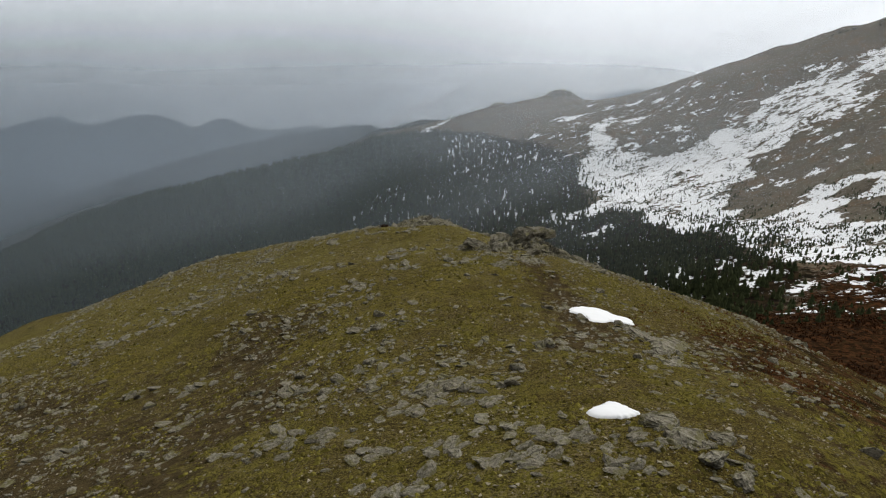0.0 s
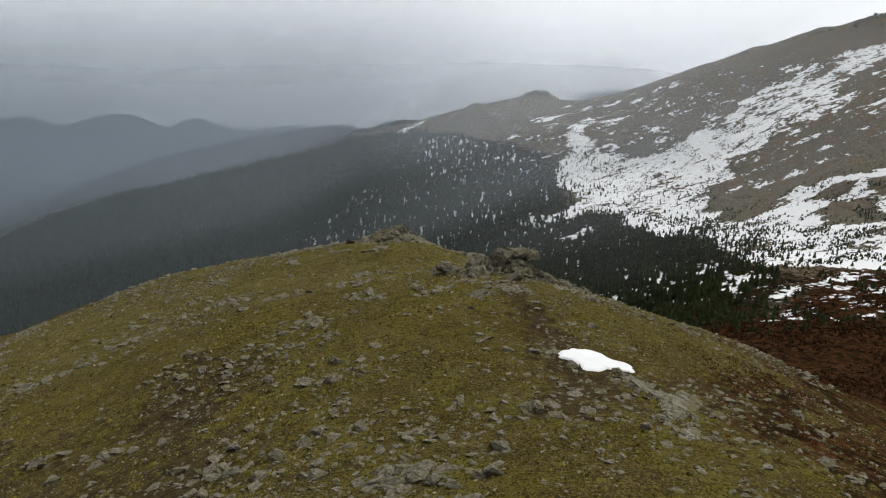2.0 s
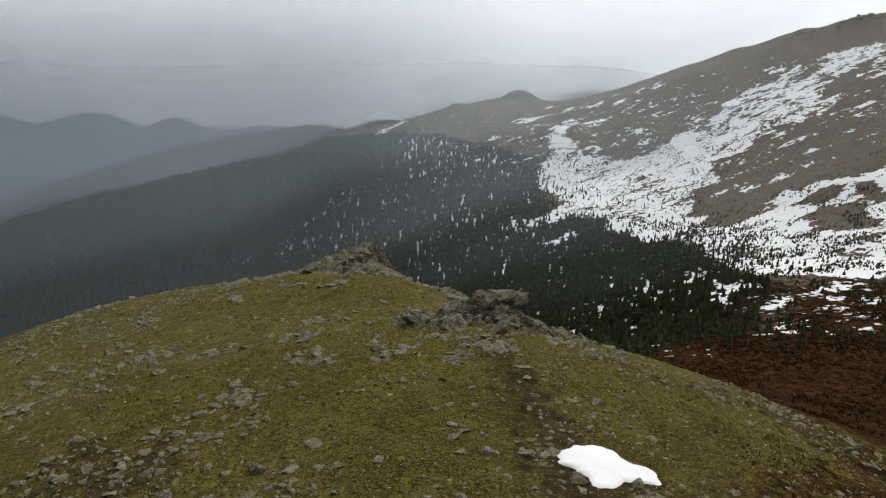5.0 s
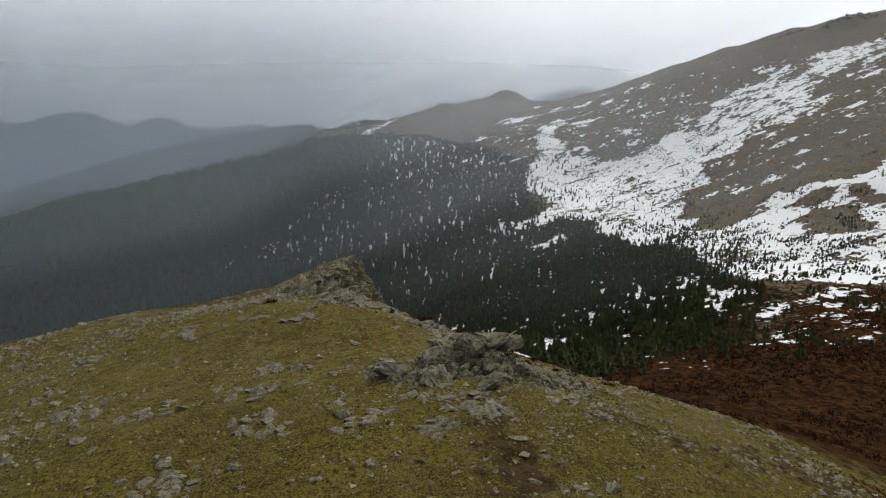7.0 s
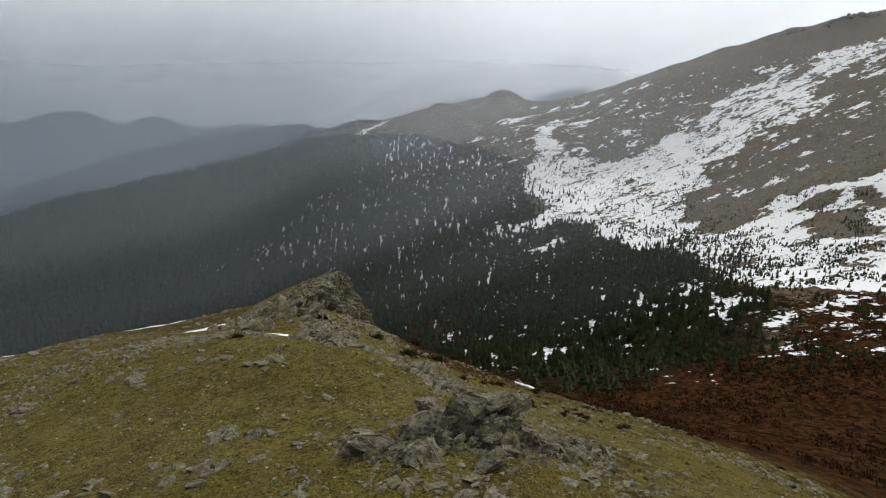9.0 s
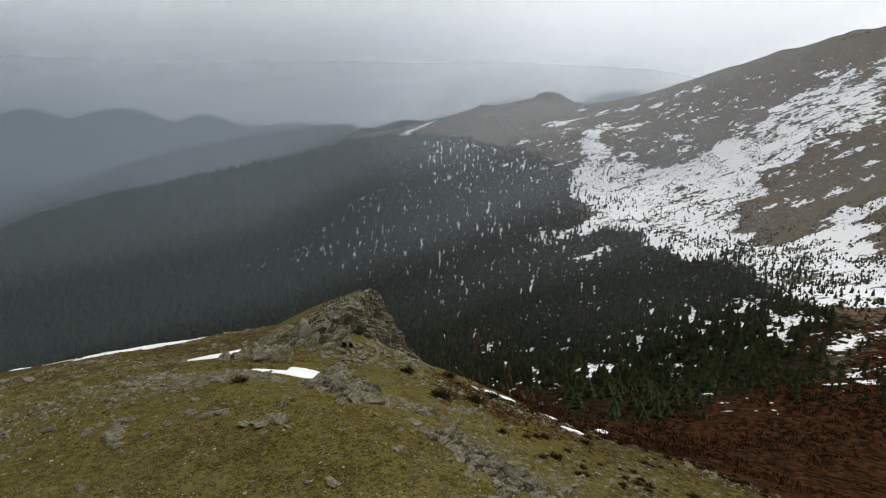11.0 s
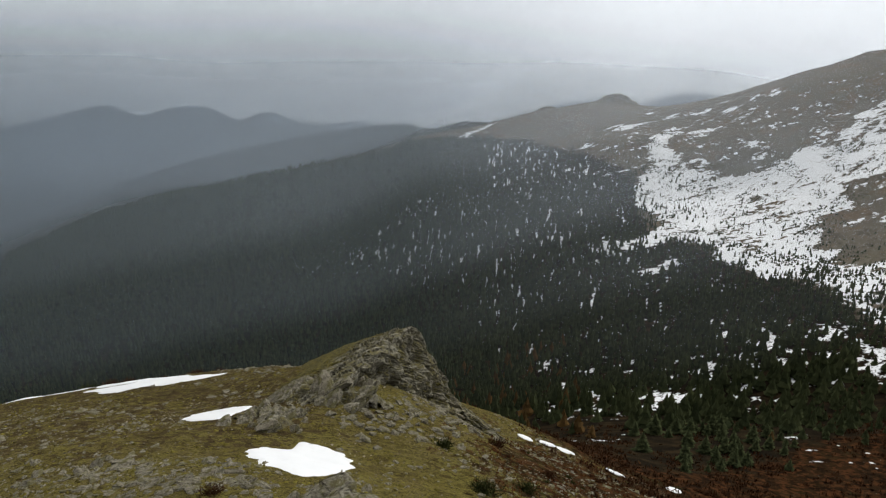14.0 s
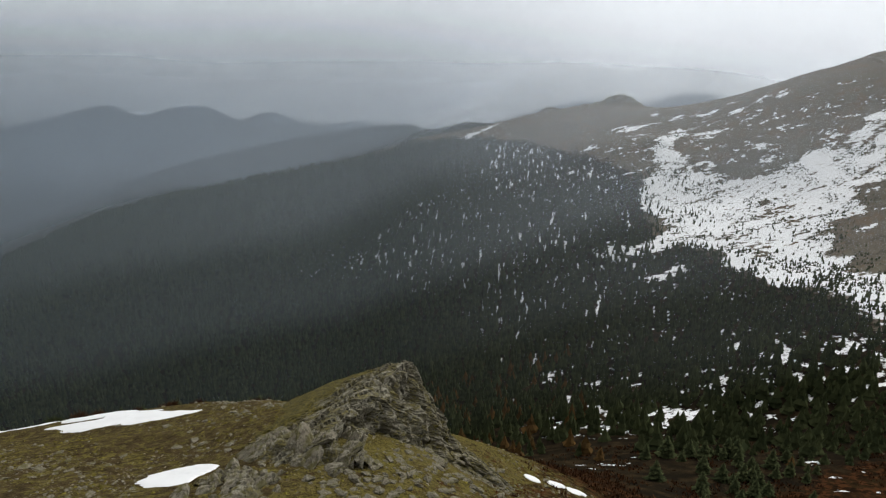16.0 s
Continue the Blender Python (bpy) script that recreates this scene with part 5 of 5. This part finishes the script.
# ---- snow patches left on the hill ----
def snow_patch(outline, thick=0.16, seed=1):
    """A wind-packed patch: a domed sheet with a ragged, melted rim."""
    c = np.mean(np.array(outline, float), 0)
    o = np.array(outline, float) - c
    ang, rad = np.arctan2(o[:, 1], o[:, 0]), np.hypot(*o.T)
    order = np.argsort(ang)
    ang, rad = ang[order], rad[order]
    segs, rings = 144, 10
    a = np.linspace(-math.pi, math.pi, segs, endpoint=False)
    r = np.interp(a, np.r_[ang[-1] - 2 * math.pi, ang, ang[0] + 2 * math.pi], np.r_[rad[-1], rad, rad[0]])
    for _ in range(3):
        r = 0.25 * np.roll(r, 1) + 0.5 * r + 0.25 * np.roll(r, -1)
    r = r * (0.99 + 0.09 * fractal(4 * np.cos(a) + seed, 4 * np.sin(a), 0.9, 5, seed))
    verts = [(c[0], c[1])]
    for k in range(1, rings + 1):
        verts += list(zip(c[0] + r * k / rings * np.cos(a), c[1] + r * k / rings * np.sin(a)))
    verts = np.array(verts)
    share = np.r_[0, np.repeat(np.arange(1, rings + 1) / rings, segs)]
    z = land(verts[:, 0], verts[:, 1]) + thick * (1 - share ** 6) * (1 + 0.3 * fractal(verts[:, 0], verts[:, 1], 2, 3, seed)) + 0.03 - 0.08 * (share == 1)
    faces = [(0, 1 + s, 1 + (s + 1) % segs) for s in range(segs)]
    for k in range(rings - 1):
        i = 1 + k * segs
        for s in range(segs):
            t = (s + 1) % segs
            faces += [(i + s, i + segs + s, i + segs + t), (i + s, i + segs + t, i + t)]
    ob = new("snow_patch", mesh_of("snow_patch", np.c_[verts, z], faces, SNOW, True))
    tagged(ob, "white patch of old snow lying in a hollow", "snow", "snow patches on the hill")


for k, outline in enumerate(SNOW_HERE):
    snow_patch(outline, 0.15, k + 1)


# ---- low shrubs on the hill's flanks ----
def shrub_mesh(rng, mat, sprigs=420):
    verts, faces = [], []
    for _ in range(sprigs):
        a, lean = rng.uniform(0, 6.28), abs(rng.gauss(0, 0.75))
        up = Vector((math.cos(a) * math.sin(lean), math.sin(a) * math.sin(lean), math.cos(lean)))
        foot = Vector((rng.gauss(0, 0.2), rng.gauss(0, 0.2), 0)) + up * rng.uniform(0.0, 0.3)
        tip = foot + up * rng.uniform(0.15, 0.4)
        side = up.cross(Vector((rng.gauss(0, 1), rng.gauss(0, 1), rng.gauss(0, 1)))).normalized() * rng.uniform(0.012, 0.03)
        i = len(verts)
        verts += [foot - side, foot + side, tip]
        faces += [(i, i + 1, i + 2)]
    return mesh_of("shrub", [v[:] for v in verts], faces, mat)


def shrubs():
    rng = random.Random(23)
    kinds = {"rust-brown leafless dwarf shrub on the hillside": [shrub_mesh(rng, SHRUB) for _ in range(4)],
             "dark green dwarf pine bush on the hillside": [shrub_mesh(rng, GREENSHRUB, 420) for _ in range(3)]}
    spots_ = [(6.8, 116.5, 1.9, 1), (3.2, 125, 1.5, 1), (-8.5, 102.5, 1.0, 0), (10.5, 120.5, 1.5, 1), (8, 133, 1.6, 0), (13, 128, 1.2, 0)]
    spots_ += [(rng.uniform(-64, -12), rng.uniform(165, 176), rng.uniform(1.0, 2.2), 0 if rng.random() < 0.7 else 1) for _ in range(45)]
    while len(spots_) < 195:
        x, y = rng.uniform(4, 46), rng.uniform(98, 176)
        if float(fractal(np.array([x]), np.array([y]), 14, 2, 81)[0]) + 0.3 * (x - 22) / 20 > rng.uniform(-0.2, 0.7):
            spots_.append((x, y, rng.uniform(0.35, 1.0), 0 if rng.random() < 0.75 else 1))
    labels = list(kinds)
    for x, y, s, k in spots_:
        ob = new("shrub", rng.choice(kinds[labels[k]]))
        ob.matrix_world = Matrix.LocRotScale((x, y, height(x, y) - 0.05), Euler((0, 0, rng.uniform(0, 6.28))), (s * 1.3, s * 1.3, s * 0.8))
        tagged(ob, labels[k], "shrub", "shrubs on the hill's flanks")


shrubs()


# ---- low scrub on the heath floor ----
def heath_scrub():
    rng = np.random.default_rng(29)
    x, y = rng.uniform(-10, 200, 26000), rng.uniform(82, 245, 26000)
    body = inside(x, y, HEATH_FLOOR, 16)[0]
    keep = (rng.uniform(0, 1, len(x)) < body * np.clip(0.35 + 0.8 * fractal(x, y, 12, 3, 91), 0.02, 1)) & (land(x, y) < -58)
    x, y, size = x[keep], y[keep], rng.uniform(0.35, 0.95, keep.sum())
    # red-brown heather on the hill's east side
    hx, hy = rng.uniform(6, 52, 52000), rng.uniform(38, 178, 52000)
    on = np.maximum(inside(hx, hy, HEATH_SLOPE, 5)[0], inside(hx, hy, HEATH_FLANK, 6)[0])
    on = rng.uniform(0, 1, len(hx)) < on * np.clip(0.1 + 1.2 * fractal(hx, hy, 5, 3, 93), 0, 1)
    hsize = rng.uniform(0.08, 0.24, on.sum())
    tufts = []
    py = random.Random(4)
    for _ in range(6):
        v, f = [], []
        for _ in range(7):
            a, l = py.uniform(0, 6.28), py.uniform(0.2, 1.2)
            c = np.array([py.gauss(0, 0.3), py.gauss(0, 0.3), 0.0])
            t = c + [math.cos(a) * math.sin(l) * 0.6, math.sin(a) * math.sin(l) * 0.6, 0.35 + 0.5 * math.cos(l)]
            w = np.array([-math.sin(a), math.cos(a), 0]) * py.uniform(0.12, 0.25)
            f.append((len(v), len(v) + 1, len(v) + 2))
            v += [c - w, c + w, t]
        tufts.append((np.array(v), np.array(f)))
    for name, label, mat, px, py_, sz in (("heath_scrub", "low dark red-brown heath scrub on the valley floor", SHRUB, x, y, size),
                                          ("heather", "rust-red heather clumps among olive grass on the hill's side", RUST, hx[on], hy[on], hsize)):
        n = len(px)
        v, f = scatter(tufts, np.stack([px, py_, land(px, py_) - 0.03], -1), sz, rng.uniform(0, 6.28, n), rng.uniform(0.9, 1.5, n), rng.integers(0, 6, n))
        tagged(new(name, mesh_of(name, v, f, mat)), label, "scrub", kind="stuff")


heath_scrub()
tussocks()
